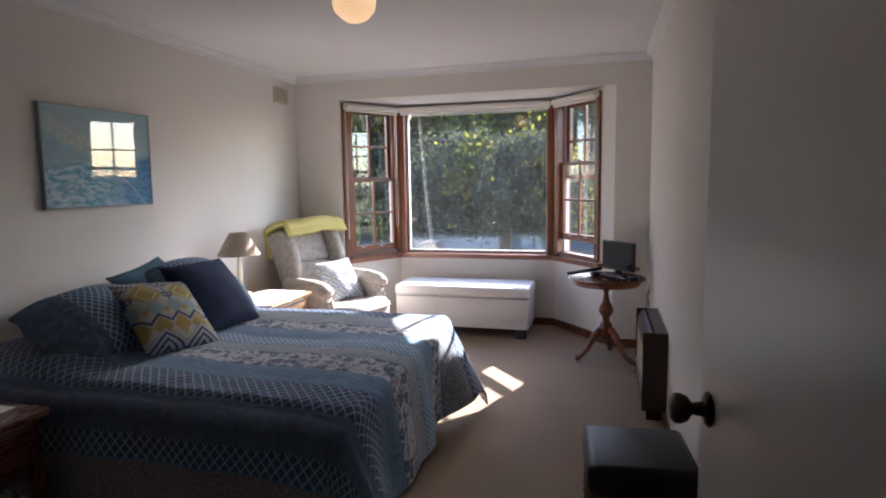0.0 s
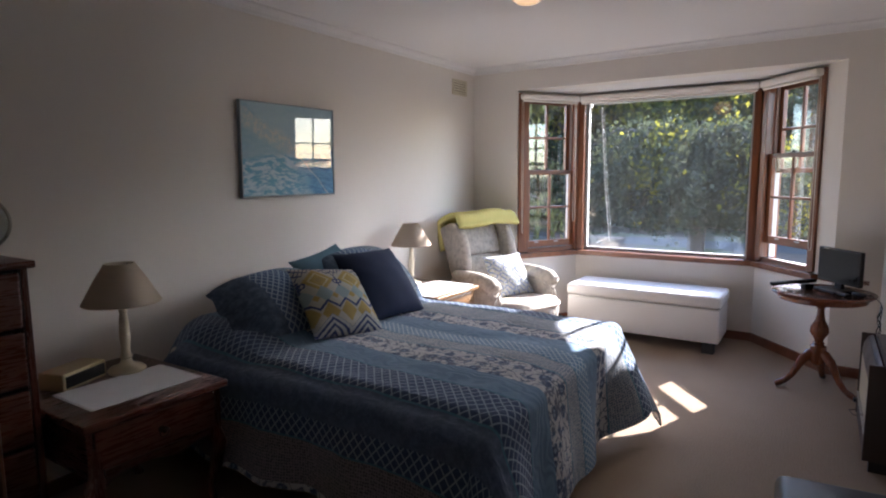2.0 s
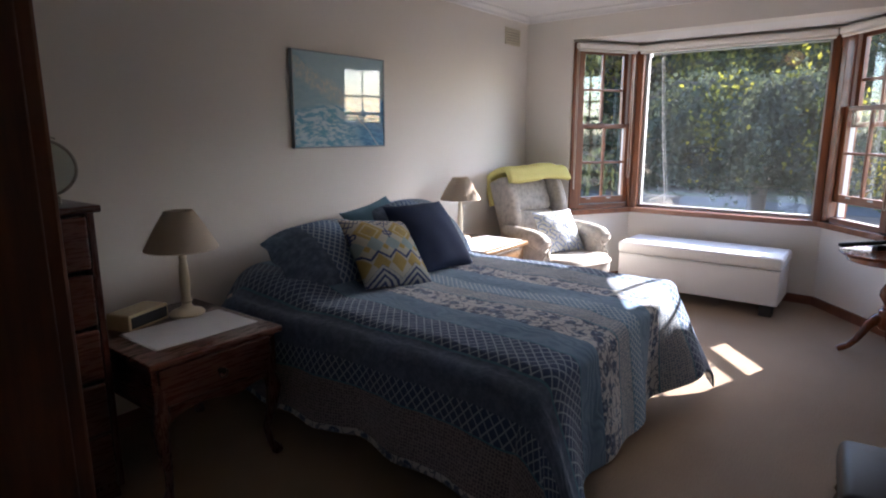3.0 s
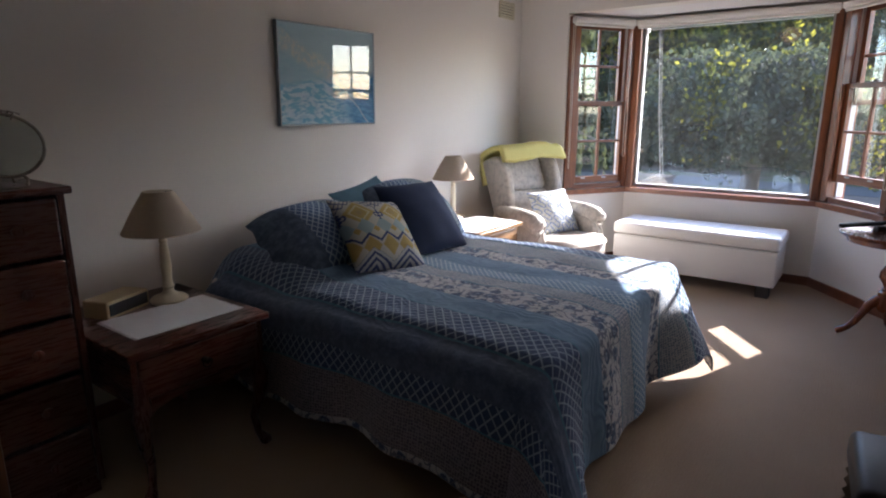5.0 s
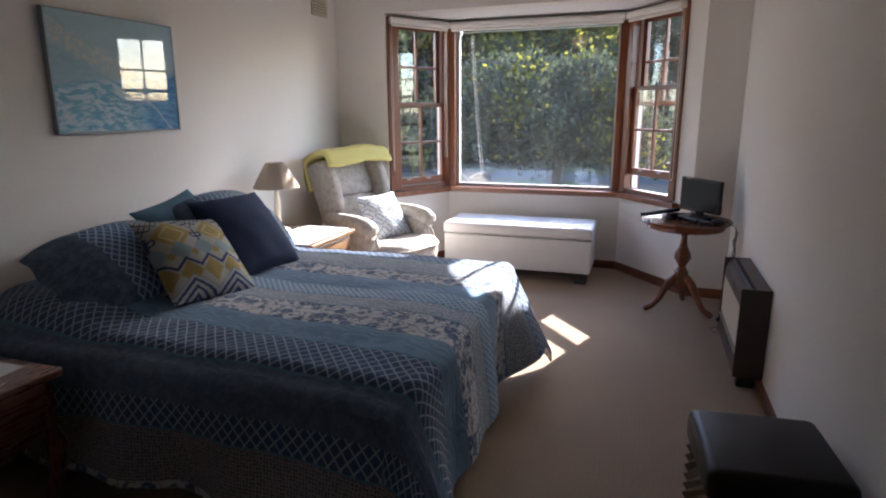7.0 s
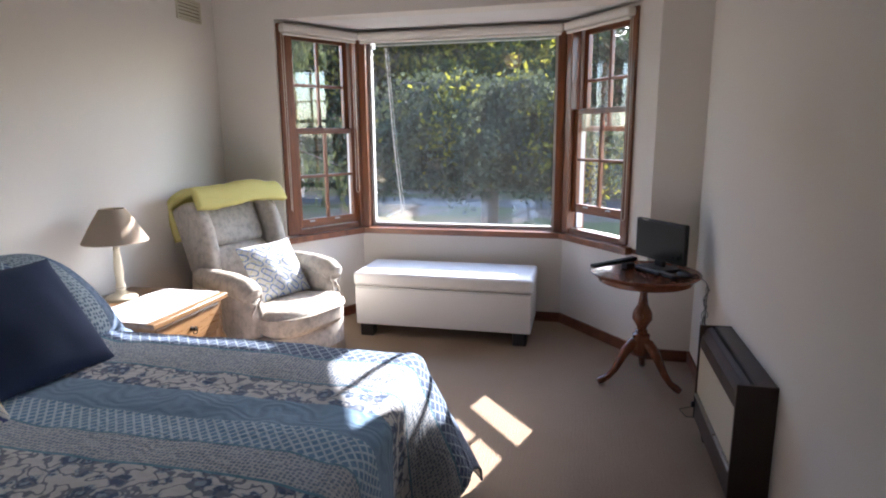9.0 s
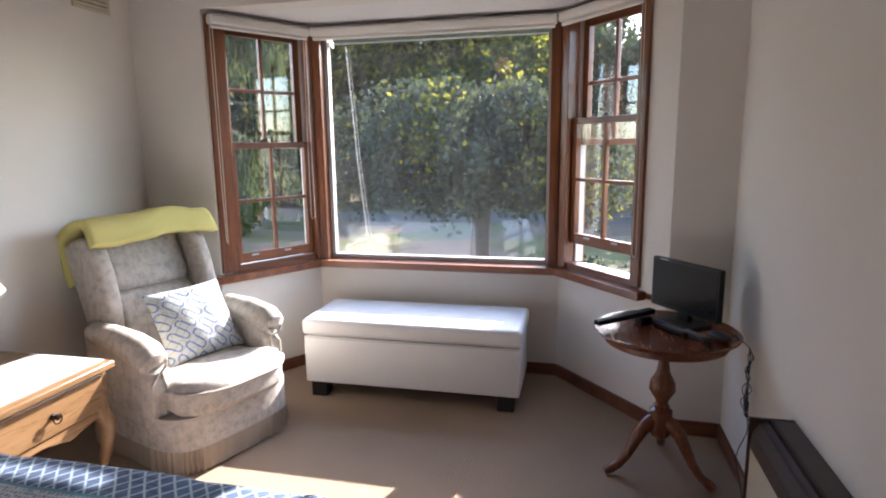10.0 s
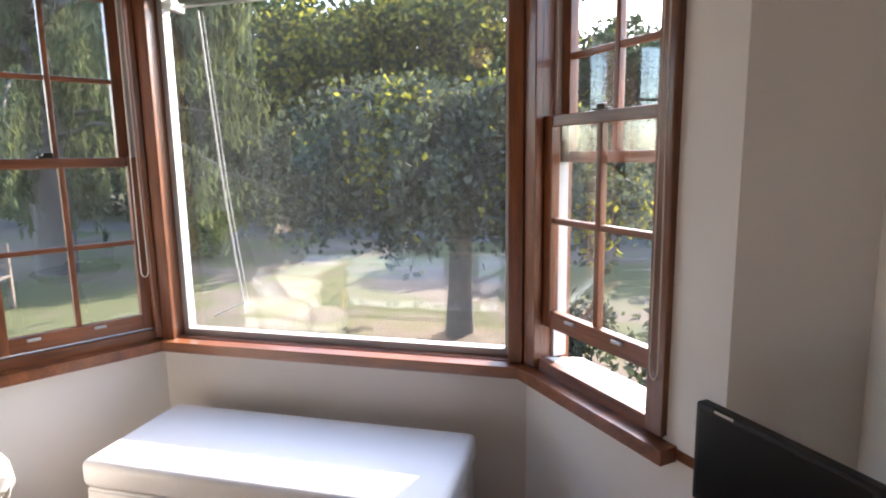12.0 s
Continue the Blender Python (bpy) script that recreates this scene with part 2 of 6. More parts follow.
part("jamb", box(B(), DX1 - 0.004, YB - 0.1, 0, DX1, YB, DH, 0.001), CEDAR["z"], frame_ob)
part("head", box(B(), DX0 + 0.02, YB - 0.1, DH - 0.02, DX1 - 0.004, YB, DH, 0.002), CEDAR["x"], frame_ob)
part("architrave", box(B(), DX0 - 0.06, YB, 0, DX0 + 0.005, YB + 0.018, DH + 0.05, 0.004), CEDAR["z"], frame_ob)
part("architrave", box(B(), DX0 + 0.005, YB, DH - 0.005, DX1 + 0.06, YB + 0.018, DH + 0.05, 0.004), CEDAR["x"], frame_ob)
# skirting boards
SK = 0.07
for name, x0, y0, x1, y1, ax in (("w", XL, 0.32, XL + 0.016, YW, "y"), ("e", XR - 0.016, YB, XR, YE, "y"), ("s", XL + 0.016, YB, DX0 - 0.06, YB + 0.016, "x")):
    structure("baseboard", box(B(), x0, y0, 0, x1, y1, SK, 0.004), SKIRT[ax], "reddish brown timber skirting board")
inner = bay_offset(-0.016)
bm = B()
prism(bm, [(XL + 0.016, YW), (XL + 0.016, YW - 0.016), (b0[0].x + 0.008, b0[0].y - 0.016), tuple(b0[0])], 0, SK)
prism(bm, [tuple(b0[3]), (b0[3].x - 0.008, b0[3].y - 0.016), (XR - 0.016, YE - 0.016), (XR - 0.016, YE)], 0, SK)
structure("baseboard", bm, SKIRT["x"], "reddish brown timber skirting board")
for i in range(3):
    a = tuple(inner[i]) if i else (b0[0].x + 0.008, b0[0].y - 0.016)
    b = tuple(inner[i + 1]) if i < 2 else (b0[3].x - 0.008, b0[3].y - 0.016)
    structure("baseboard", prism(B(), [tuple(b0[i]), tuple(b0[i + 1]), b, a], 0, SK), SKIRT["x"], "reddish brown timber skirting board round the bay")

# ---- the bay window ----
WTOP = 2.103


def wall_frame(a, b):
    """A pose whose x runs along the wall from a to b, y outwards, z up."""
    v = (Vector(b) - Vector(a)).normalized()
    return Matrix.Translation((a[0], a[1], 0)) @ Matrix.Rotation(math.atan2(v.y, v.x), 4, "Z"), (Vector(b) - Vector(a)).length


def sash(parent, x0, x1, z0, z1, y, low):
    """One sash of two by two panes, its inner face at y."""
    s, rail = 0.042, (0.06 if low else 0.035)
    top = 0.035 if low else 0.045
    th = 0.035
    ob = part("sash", box(box(B(), x0, y, z0, x0 + s, y + th, z1, 0.003), x1 - s, y, z0, x1, y + th, z1, 0.003), CEDAR["z"], parent, "lower sash" if low else "upper sash")
    part("rail", box(B(), x0 + s, y + 0.002, z0, x1 - s, y + th - 0.002, z0 + rail, 0.003), CEDAR["x"], ob)
    part("rail", box(B(), x0 + s, y + 0.002, z1 - top, x1 - s, y + th - 0.002, z1, 0.003), CEDAR["x"], ob)
    mx, mz = (x0 + x1) / 2, (z0 + rail + z1 - top) / 2
    part("glazing_bar", box(B(), mx - 0.010, y + 0.004, z0 + rail, mx + 0.010, y + th - 0.004, z1 - top, 0.004), CEDAR["z"], ob)
    part("glazing_bar", box(box(B(), x0 + s, y + 0.006, mz - 0.010, mx - 0.010, y + th - 0.006, mz + 0.010, 0.004), mx + 0.010, y + 0.006, mz - 0.010, x1 - s, y + th - 0.006, mz + 0.010, 0.004), CEDAR["x"], ob)
    for px0, px1 in ((x0 + s, mx - 0.01), (mx + 0.01, x1 - s)):
        for pz0, pz1 in ((z0 + rail, mz - 0.01), (mz + 0.01, z1 - top)):
            p = part("pane", box(B(), px0, y + 0.016, pz0, px1, y + 0.019, pz1), GLASS, ob)
            p.visible_shadow = False
    return ob


def side_window(name, a, b, x0, x1, lift, label, fl=0.06, fr=0.06):
    m, length = wall_frame(a, b)
    w = tagged(new(name), label, kind="structure")
    zb = SILL + 0.078
    lp = lambda n, bm, mt, lab="": part(n, bm, mt, w, lab)
    # lining and inner architrave
    lp("window_frame", box(box(B(), x0, -0.02, zb - 0.03, x0 + fl, 0.012, WTOP - 0.03, 0.004), x0 + 0.012, 0.012, zb - 0.03, x0 + fl - 0.006, 0.11, WTOP - 0.03, 0.002), CEDAR["z"])
    lp("window_frame", box(box(B(), x1 - fr, -0.02, zb - 0.03, x1, 0.012, WTOP - 0.03, 0.004), x1 - fr + 0.006, 0.012, zb - 0.03, x1 - 0.012, 0.11, WTOP - 0.03, 0.002), CEDAR["z"])
    lp("window_head", box(B(), x0, -0.02, WTOP - 0.03, x1, 0.11, WTOP, 0.003), CEDAR["x"])
    lp("sash_track", box(box(B(), x0 + fl - 0.006, 0.058, zb, x0 + fl + 0.008, 0.11, WTOP - 0.03), x1 - fr - 0.008, 0.058, zb, x1 - fr + 0.006, 0.11, WTOP - 0.03), WHITEPAINT, "white painted sash track")
    # sashes
    zm = 1.40
    sash(w, x0 + fl + 0.009, x1 - fr - 0.009, zm - 0.01, WTOP - 0.032, 0.075, False)
    low = sash(w, x0 + fl - 0.005, x1 - fr + 0.005, zb + 0.005 + lift, zm + 0.03 + lift, 0.018, True)
    mx = (x0 + x1) / 2
    lk = box(B(), mx - 0.028, 0.016, zm + 0.031 + lift, mx + 0.028, 0.045, zm + 0.038 + lift, 0.002)
    box(lk, mx - 0.012, 0.02, zm + 0.038 + lift, mx + 0.02, 0.034, zm + 0.05 + lift, 0.003)
    part("sash_lock", lk, BLACKMETAL, low, "dark metal sash lock")
    # outer sill with white stops
    ms = B()
    vs = [ms.verts.new(p) for p in ((x0 + fl, 0.03, zb), (x1 - fr, 0.03, zb), (x1 - fr, 0.19, zb - 0.03), (x0 + fl, 0.19, zb - 0.03), (x0 + fl, 0.03, zb - 0.04), (x1 - fr, 0.03, zb - 0.04), (x1 - fr, 0.19, zb - 0.05), (x0 + fl, 0.19, zb - 0.05))]
    for q in ((0, 1, 2, 3), (4, 5, 6, 7), (0, 1, 5, 4), (1, 2, 6, 5), (2, 3, 7, 6), (3, 0, 4, 7)):
        ms.faces.new([vs[k] for k in q])
    lp("sill_stop", box(B(), x0 + fl, 0.0, SILL + 0.03, x1 - fr, 0.029, zb - 0.001, 0.003), CEDAR["x"])
    lp("outer_sill", ms, WHITEPAINT, "white painted weathered outer sill")
    for hx in (mx - 0.11, mx + 0.11):
        part("sash_lift", box(B(), hx - 0.022, 0.008, zb + 0.045 + lift, hx + 0.022, 0.018, zb + 0.055 + lift, 0.003), WHITEPAINT, low, "small white sash lift")
    w.matrix_world = m
    return w


L01, L23 = (b0[1] - b0[0]).length, (b0[3] - b0[2]).length
WL0, WR1 = 0.012, L23 - 0.17
window_1 = side_window("window_1", b0[0], b0[1], WL0, L01 - 0.012, 0.0, "cedar double-hung bay window, closed", 0.105, 0.022)
window_3 = side_window("window_3", b0[2], b0[3], 0.012, WR1, 0.11, "cedar double-hung bay window, lower sash raised")
# picture window
m2, LF = wall_frame(b0[1], b0[2])
w2 = tagged(new("window_2"), "large fixed picture window in a cedar frame", kind="structure")
zb = SILL + 0.035
for x0, x1 in ((0.012, 0.065), (LF - 0.065, LF - 0.012)):
    bm = B()
    box(bm, x0, -0.02, zb, x1, 0.012, WTOP - 0.03, 0.004)
    box(bm, x0 + 0.006, 0.012, zb, x1 - 0.006, 0.10, WTOP - 0.03, 0.002)
    part("window_frame", bm, CEDAR["z"], w2)
part("window_head", box(B(), 0.012, -0.02, WTOP - 0.03, LF - 0.012, 0.10, WTOP, 0.003), CEDAR["x"], w2)
part("glazing_bead", box(box(box(B(), 0.06, 0.055, zb, 0.085, 0.10, WTOP - 0.03), LF - 0.085, 0.055, zb, LF - 0.06, 0.10, WTOP - 0.03), 0.085, 0.055, zb, LF - 0.085, 0.10, zb + 0.03), WHITEPAINT, w2, "white painted glazing bead")
part("sill_board", box(B(), 0.06, 0.012, zb - 0.02, LF - 0.06, 0.055, zb + 0.004, 0.002), CEDAR["x"], w2)
p = part("pane", box(B(), 0.085, 0.07, zb + 0.03, LF - 0.085, 0.075, WTOP - 0.03), GLASS, w2)
p.visible_shadow = False
w2.matrix_world = m2
# corner posts where the windows meet
for i, name in ((1, "corner_post"), (2, "corner_post")):
    c = b0[i]
    d = (Vector((-1.155, 4.6)) - c).normalized()
    s = Vector((-d.y, d.x))
    pts = [c + s * 0.03 + d * 0.012, c - s * 0.03 + d * 0.012, c - s * 0.055 - d * 0.16, c + s * 0.055 - d * 0.16]
    structure(name, prism(B(), [tuple(q) for q in pts], SILL + 0.02, WTOP), CEDAR["z"], "cedar corner post of the bay window")
# the continuous sill board and the nosing under it
sill = tagged(new("window_sill"), "cedar window sill running round the bay", kind="structure")
so, si = bay_offset(0.155), bay_offset(-0.055)
ua = (b0[1] - b0[0]).normalized()
ub = (b0[3] - b0[2]).normalized()
for i in range(3):
    a0, a1, c1, c0 = b0[i], b0[i + 1], si[i + 1], si[i]
    if i == 0:
        a0 = b0[0] + ua * (WL0 - 0.050)
        c0 = a0 + Vector((ua.y, -ua.x)) * 0.055
    if i == 2:
        a1 = b0[2] + ub * (WR1 + 0.035)
        c1 = a1 + Vector((ub.y, -ub.x)) * 0.055
    part("nosing", prism(B(), [tuple(a0), tuple(a1), tuple(c1), tuple(c0)], SILL - 0.005, SILL + 0.037), CEDAR["x"], sill)
    part("sill_bed", prism(B(), [tuple(b0[i]), tuple(b0[i + 1]), tuple(so[i + 1]), tuple(so[i])], SILL + 0.001, SILL + 0.03), CEDAR["x"], sill)
# plaster beside the side windows and strips over all of them
bm = B()
def strip(a, u, x0, x1, z0, z1):
    n = Vector((-u.y, u.x))
    p0, p1 = a + u * x0, a + u * x1
    prism(bm, [tuple(p0), tuple(p1), tuple(p1 + n * 0.155), tuple(p0 + n * 0.155)], z0, z1)
strip(b0[0], ua, 0.0, WL0 + 0.012, SILL + 0.031, SOFFIT)
strip(b0[2], ub, WR1 - 0.012, L23, SILL + 0.031, SOFFIT)
strip(b0[0], ua, WL0 + 0.013, L01 - 0.001, WTOP, SOFFIT)
strip(b0[2], ub, 0.001, WR1 - 0.013, WTOP, SOFFIT)
strip(b0[1], Vector((1, 0)), 0.001, LF - 0.001, WTOP, SOFFIT)
structure("wall_bay_reveal", bm, WALL, "cream painted plaster beside the bay windows")


# roller blinds rolled right up under the head
def blind(name_label, m, x0, x1, cord_x, cord_z):
    b = thing("roller_blind", m, name_label, "blind", "blinds in the bay")
    zt = WTOP - 0.006
    part("pelmet", box(B(), x0, -0.085, zt - 0.05, x1, -0.022, zt, 0.012, 3), BLIND, b, smooth=True)
    part("bottom_rail", box(B(), x0 + 0.01, -0.07, zt - 0.070, x1 - 0.01, -0.045, zt - 0.052, 0.008, 3), BLIND, b, smooth=True)
    bm = B()
    if cord_x is not None:
        n = 14
        pts = [(cord_x + 0.006, -0.035, zt - 0.05), (cord_x + 0.008, -0.03, zt - 0.5)] + [(cord_x + 0.014 * math.cos(a), -0.03, cord_z + 0.03 - 0.03 * math.sin(a)) for a in [math.pi * k / 8 for k in range(9)]] + [(cord_x - 0.012, -0.03, zt - 0.5), (cord_x - 0.01, -0.035, zt - 0.05)]
        tube(bm, pts, 0.0022, 6)
        part("bead_cord", bm, CORD, b, "pale looped bead cord")
    return b


ms1, _ = wall_frame(b0[0], b0[1])
ms3, _ = wall_frame(b0[2], b0[3])
blind("cream roller blind rolled up at the window head", ms1, WL0 + 0.005, L01 - 0.05, L01 - 0.06, 0.95)
blind("long cream roller blind rolled up at the window head", m2, 0.035, LF - 0.035, None, 0)
blind("cream roller blind rolled up at the window head", ms3, 0.05, WR1 - 0.005, WR1 - 0.025, 0.84)
bm = tube(B(), [ms1 @ Vector(p) for p in ((WL0 + 0.02, -0.03, 2.05), (WL0 + 0.022, -0.03, 1.2), (WL0 + 0.026, -0.03, 0.87), (WL0 + 0.034, -0.03, 0.86), (WL0 + 0.036, -0.03, 1.2), (WL0 + 0.036, -0.03, 2.05))], 0.002, 6)
tagged(part("blind_cord", bm, CORD), "pale thin blind cord hanging at the window", "cord")
# ---- bed ----
BX0, BX1, BY0, BY1, BTOP, DROP, FDROP = -2.68, -0.87, 1.74, 3.14, 0.585, 0.455, 0.50
BLEN, BWID = BX1 - BX0, BY1 - BY0


def uv_mesh(name, grid, uvs, material, smooth=True, closed=False):
    """A mesh from a grid of points with a UV for each, in metres."""
    nu, nv = len(grid), len(grid[0])
    verts = [tuple(p) for row in grid for p in row]
    faces, loops = [], []
    for i in range(nu - 1):
        for j in range(nv - 1):
            q = (i * nv + j, (i + 1) * nv + j, (i + 1) * nv + j + 1, i * nv + j + 1)
            faces.append(q)
    me = bpy.data.meshes.new(name)
    me.from_pydata(verts, [], faces)
    flat = [uv for row in uvs for uv in row]
    layer = me.uv_layers.new(name="UVMap")
    for lp in me.loops:
        layer.data[lp.index].uv = flat[lp.vertex_index]
    me.materials.append(material)
    for p in me.polygons:
        p.use_smooth = smooth
    return me


def smooth_step(x, a, b):
    t = max(0.0, min(1.0, (x - a) / (b - a)))
    return t * t * (3 - 2 * t)


def wave_tri(t, s, period):
    """0..1..0 triangle wave of the value s."""
    return math_node(t, "MULTIPLY", math_node(t, "ABSOLUTE", math_node(t, "SUBTRACT", math_node(t, "FRACT", math_node(t, "DIVIDE", s, period)), 0.5)), 2.0)


def bedspread_material():
    m, t, b = nodes_of("printed_quilt")
    uv = t.nodes.new("ShaderNodeUVMap")
    uv.uv_map = "UVMap"
    sep = t.nodes.new("ShaderNodeSeparateXYZ")
    t.links.new(uv.outputs[0], sep.inputs[0])
    warp = noise_tex(t, uv.outputs[0], 2.5, 2.0)
    u = sep.outputs[0]
    v = math_node(t, "ADD", sep.outputs[1], math_node(t, "MULTIPLY_ADD", warp, 0.03, -0.015))
    fine = noise_tex(t, uv.outputs[0], 260, 2.0)
    med = noise_tex(t, uv.outputs[0], 28, 4.0, 0.7)

    def step(val, at, soft=0.06):
        n = t.nodes.new("ShaderNodeMapRange")
        n.interpolation_type = "SMOOTHSTEP"
        t.links.new(val, n.inputs[0])
        n.inputs[1].default_value, n.inputs[2].default_value = at - soft, at + soft
        return n.outputs[0]

    NAVY, TEAL, PALE, CREAM, DARK = (0.035, 0.06, 0.14), (0.12, 0.22, 0.32), (0.31, 0.39, 0.48), (0.54, 0.535, 0.53), (0.075, 0.108, 0.178)
    # diamond lattice with a dot in each
    du, dv = wave_tri(t, u, 0.042), wave_tri(t, v, 0.05)
    edge = math_node(t, "ABSOLUTE", math_node(t, "SUBTRACT", math_node(t, "ADD", du, dv), 1.0))
    lat = mix(t, step(edge, 0.17), PALE, (0.035, 0.06, 0.145))
    edge2 = math_node(t, "ABSOLUTE", math_node(t, "SUBTRACT", math_node(t, "ADD", wave_tri(t, u, 0.03), wave_tri(t, v, 0.034)), 1.0))
    lat_pale = mix(t, step(edge2, 0.3), (0.42, 0.52, 0.60), (0.10, 0.21, 0.36))
    # scattered flowers and stems on cream
    vo = add(t, "ShaderNodeTexVoronoi", Scale=15.0, Randomness=0.55)
    t.links.new(uv.outputs[0], vo.inputs["Vector"])
    petal = math_node(t, "ADD", vo.outputs["Distance"], math_node(t, "MULTIPLY_ADD", noise_tex(t, uv.outputs[0], 48, 2.0), 0.62, -0.31))
    ring = math_node(t, "SINE", math_node(t, "MULTIPLY", petal, 17.0))
    flower = mix(t, step(petal, 0.44, 0.06), mix(t, step(ring, 0.30, 0.35), NAVY, (0.24, 0.31, 0.40)), CREAM)
    stems = math_node(t, "ABSOLUTE", math_node(t, "SUBTRACT", noise_tex(t, uv.outputs[0], 22, 1.0), 0.5))
    floral = mix(t, step(stems, 0.034, 0.016), (0.13, 0.14, 0.19), flower)
    # small ogee dots
    vd = add(t, "ShaderNodeTexVoronoi", Scale=85.0, Randomness=0.35)
    t.links.new(uv.outputs[0], vd.inputs["Vector"])
    dots = mix(t, step(vd.outputs["Distance"], 0.38, 0.08), (0.13, 0.17, 0.24), (0.42, 0.44, 0.47))
    brown = mix(t, step(vd.outputs["Distance"], 0.40, 0.08), (0.085, 0.075, 0.10), (0.27, 0.23, 0.24))
    # wavy quilted teal
    swirl = noise_tex(t, uv.outputs[0], 7.0, 1.5)
    wv = math_node(t, "SINE", math_node(t, "ADD", math_node(t, "MULTIPLY", v, 150), math_node(t, "MULTIPLY", swirl, 42)))
    wavy = mix(t, step(wv, 0.0, 0.9), (0.12, 0.205, 0.32), (0.155, 0.262, 0.39))
    plain = mix(t, step(med, 0.52, 0.12), DARK, (0.13, 0.165, 0.26))
    trim = (0.08, 0.20, 0.28)
    bands = [(-0.60, floral), (-0.426, brown), (-0.238, trim), (-0.231, lat), (-0.135, plain), (0.035, trim), (0.045, lat), (0.250, trim), (0.260, wavy), (0.415, floral), (0.61, trim), (0.62, dots), (0.735, trim), (0.742, lat_pale), (0.86, wavy), (1.01, floral), (1.135, trim), (1.142, dots), (1.30, trim), (1.31, lat), (1.50, plain), (1.62, brown), (1.80, floral)]
    col = bands[0][1]
    for at, c in bands[1:]:
        col = mix(t, math_node(t, "GREATER_THAN", v, at), col, c)
    col = mix(t, math_node(t, "MULTIPLY", fine, 0.24), col, (0.085, 0.19, 0.27))
    br = t.nodes.new("ShaderNodeBrightContrast")
    br.inputs["Bright"].default_value = 0.012
    t.links.new(col, br.inputs["Color"])
    t.links.new(br.outputs[0], b.inputs["Base Color"])
    b.inputs["Roughness"].default_value = 0.9
    b.inputs["Specular IOR Level"].default_value = 0.15
    b.inputs["Sheen Weight"].default_value = 0.15
    quilt = math_node(t, "ADD", math_node(t, "MULTIPLY", wv, 0.25), math_node(t, "ADD", med, math_node(t, "MULTIPLY", fine, 0.3)))
    bump(t, b, quilt, 0.45, 0.004)
    return m


QUILT = bedspread_material()


def drape(p, q):
    """Where the point p along and q across the quilt comes to lie."""
    px, py = min(p, BLEN), min(max(q, 0), BWID)
    dx, dq = max(0.0, p - BLEN), (min(q, 0.0) if q < 0 else max(0.0, q - BWID))
    d = math.hypot(dx, dq)
    z = BTOP + 0.016 * noise.noise((p * 2.6, q * 2.6, 0.3)) + 0.006 * noise.noise((p * 9, q * 9, 5))
    # sleeping pillows under the quilt at the head
    hump = smooth_step(BX0 + px, -1.98, -2.26) * (0.6 + 0.4 * smooth_step(abs(py - BWID / 2), 0.02, 0.18))
    z += 0.075 * hump * smooth_step(min(py, BWID - py), -0.02, 0.16)
    z -= 0.10 * smooth_step(0.16 - p, 0.0, 0.16) * smooth_step(abs(py - BWID / 2), 0.45, 0.72)
    # the edge sags a little on the doorway's side and stands firm on the window's side
    far = smooth_step(py, 0.72 * BWID, 0.98 * BWID)
    z += 0.026 * far - 0.03 * smooth_step(-py, -0.09, 0.0) - 0.02 * (1 - far) * smooth_step(px, BLEN - 0.14, BLEN)
    if d < 1e-6:
        return Vector((BX0 + px, BY0 + py, z))
    ax, ay = dx / d, dq / d
    corner = (2 * abs(ax * ay)) ** 0.7
    r = 0.055
    a = min(d / r, math.pi / 2)
    out, down = r * math.sin(a), r * (1 - math.cos(a))
    rest = max(0.0, d - r * math.pi / 2)
    along = p if abs(ay) > abs(ax) else q
    tight = smooth_step(p, 0.05, 0.75)
    fold = tight * (0.013 * abs(ax) * math.sin(q * 10.5 + 0.8) + 0.016 * math.sin(along * 15 + 1.3) + 0.045 * noise.noise((along * 3.1, 0.7, 2.0))) * min(1, rest / 0.3)
    lean = 0.01 + 0.06 * tight + 0.36 * corner + 0.14 * smooth_step(p, BLEN - 0.45, BLEN) * (1 - corner) * abs(ay) + 0.27 * smooth_step(abs(q - BWID / 2), 0.35, 0.72) * (1 - corner) * ax
    out += rest * lean + fold * (1 - 0.5 * corner)
    down += rest * math.sqrt(1 - lean * lean)
    zz = z - down
    if zz < 0.014:
        out += (0.014 - zz) * 0.75
        zz = 0.014 + 0.006 * abs(noise.noise((p * 12, q * 12, 1)))
    return Vector((BX0 + px + ax * out, BY0 + py + ay * out, zz))


bed = thing("bed", Matrix.Identity(4), "queen bed made up against the wall", "bed")
part("mattress", box(B(), BX0 + 0.01, BY0 + 0.02, 0.30, BX1 - 0.02, BY1 - 0.02, BTOP - 0.035, 0.04, 3), surface("mattress_ticking", (0.62, 0.6, 0.56), (0.7, 0.68, 0.64), 0.85), bed, smooth=True)
part("base", box(B(), BX0 + 0.01, BY0 + 0.03, 0.07, BX1 - 0.03, BY1 - 0.03, 0.298, 0.01), surface("bed_base_cloth", (0.10, 0.09, 0.08), (0.14, 0.12, 0.11), 0.9), bed)
for lx in (BX0 + 0.15, BX1 - 0.15):
    for ly in (BY0 + 0.15, BY1 - 0.15):
        part("leg", lathe(B(), [(0.022, 0.0), (0.028, 0.07)], 12, (lx, ly, 0)), BLACKMETAL, bed)
ps = [BLEN * i / 100 for i in range(101)] + [BLEN + FDROP * (i + 1) / 46 for i in range(46)]
qs = [-DROP + DROP * j / 46 for j in range(46)] + [BWID * j / 90 for j in range(91)] + [BWID + DROP * (j + 1) / 46 for j in range(46)]
grid = [[drape(p, q) for q in qs] for p in ps]
uvs = [[(p, q) for q in qs] for p in ps]
quilt = new("bedspread", uv_mesh("bedspread", grid, uvs, QUILT))
so_mod = quilt.modifiers.new("thickness", "SOLIDIFY")
so_mod.thickness, so_mod.offset = 0.006, 1.0
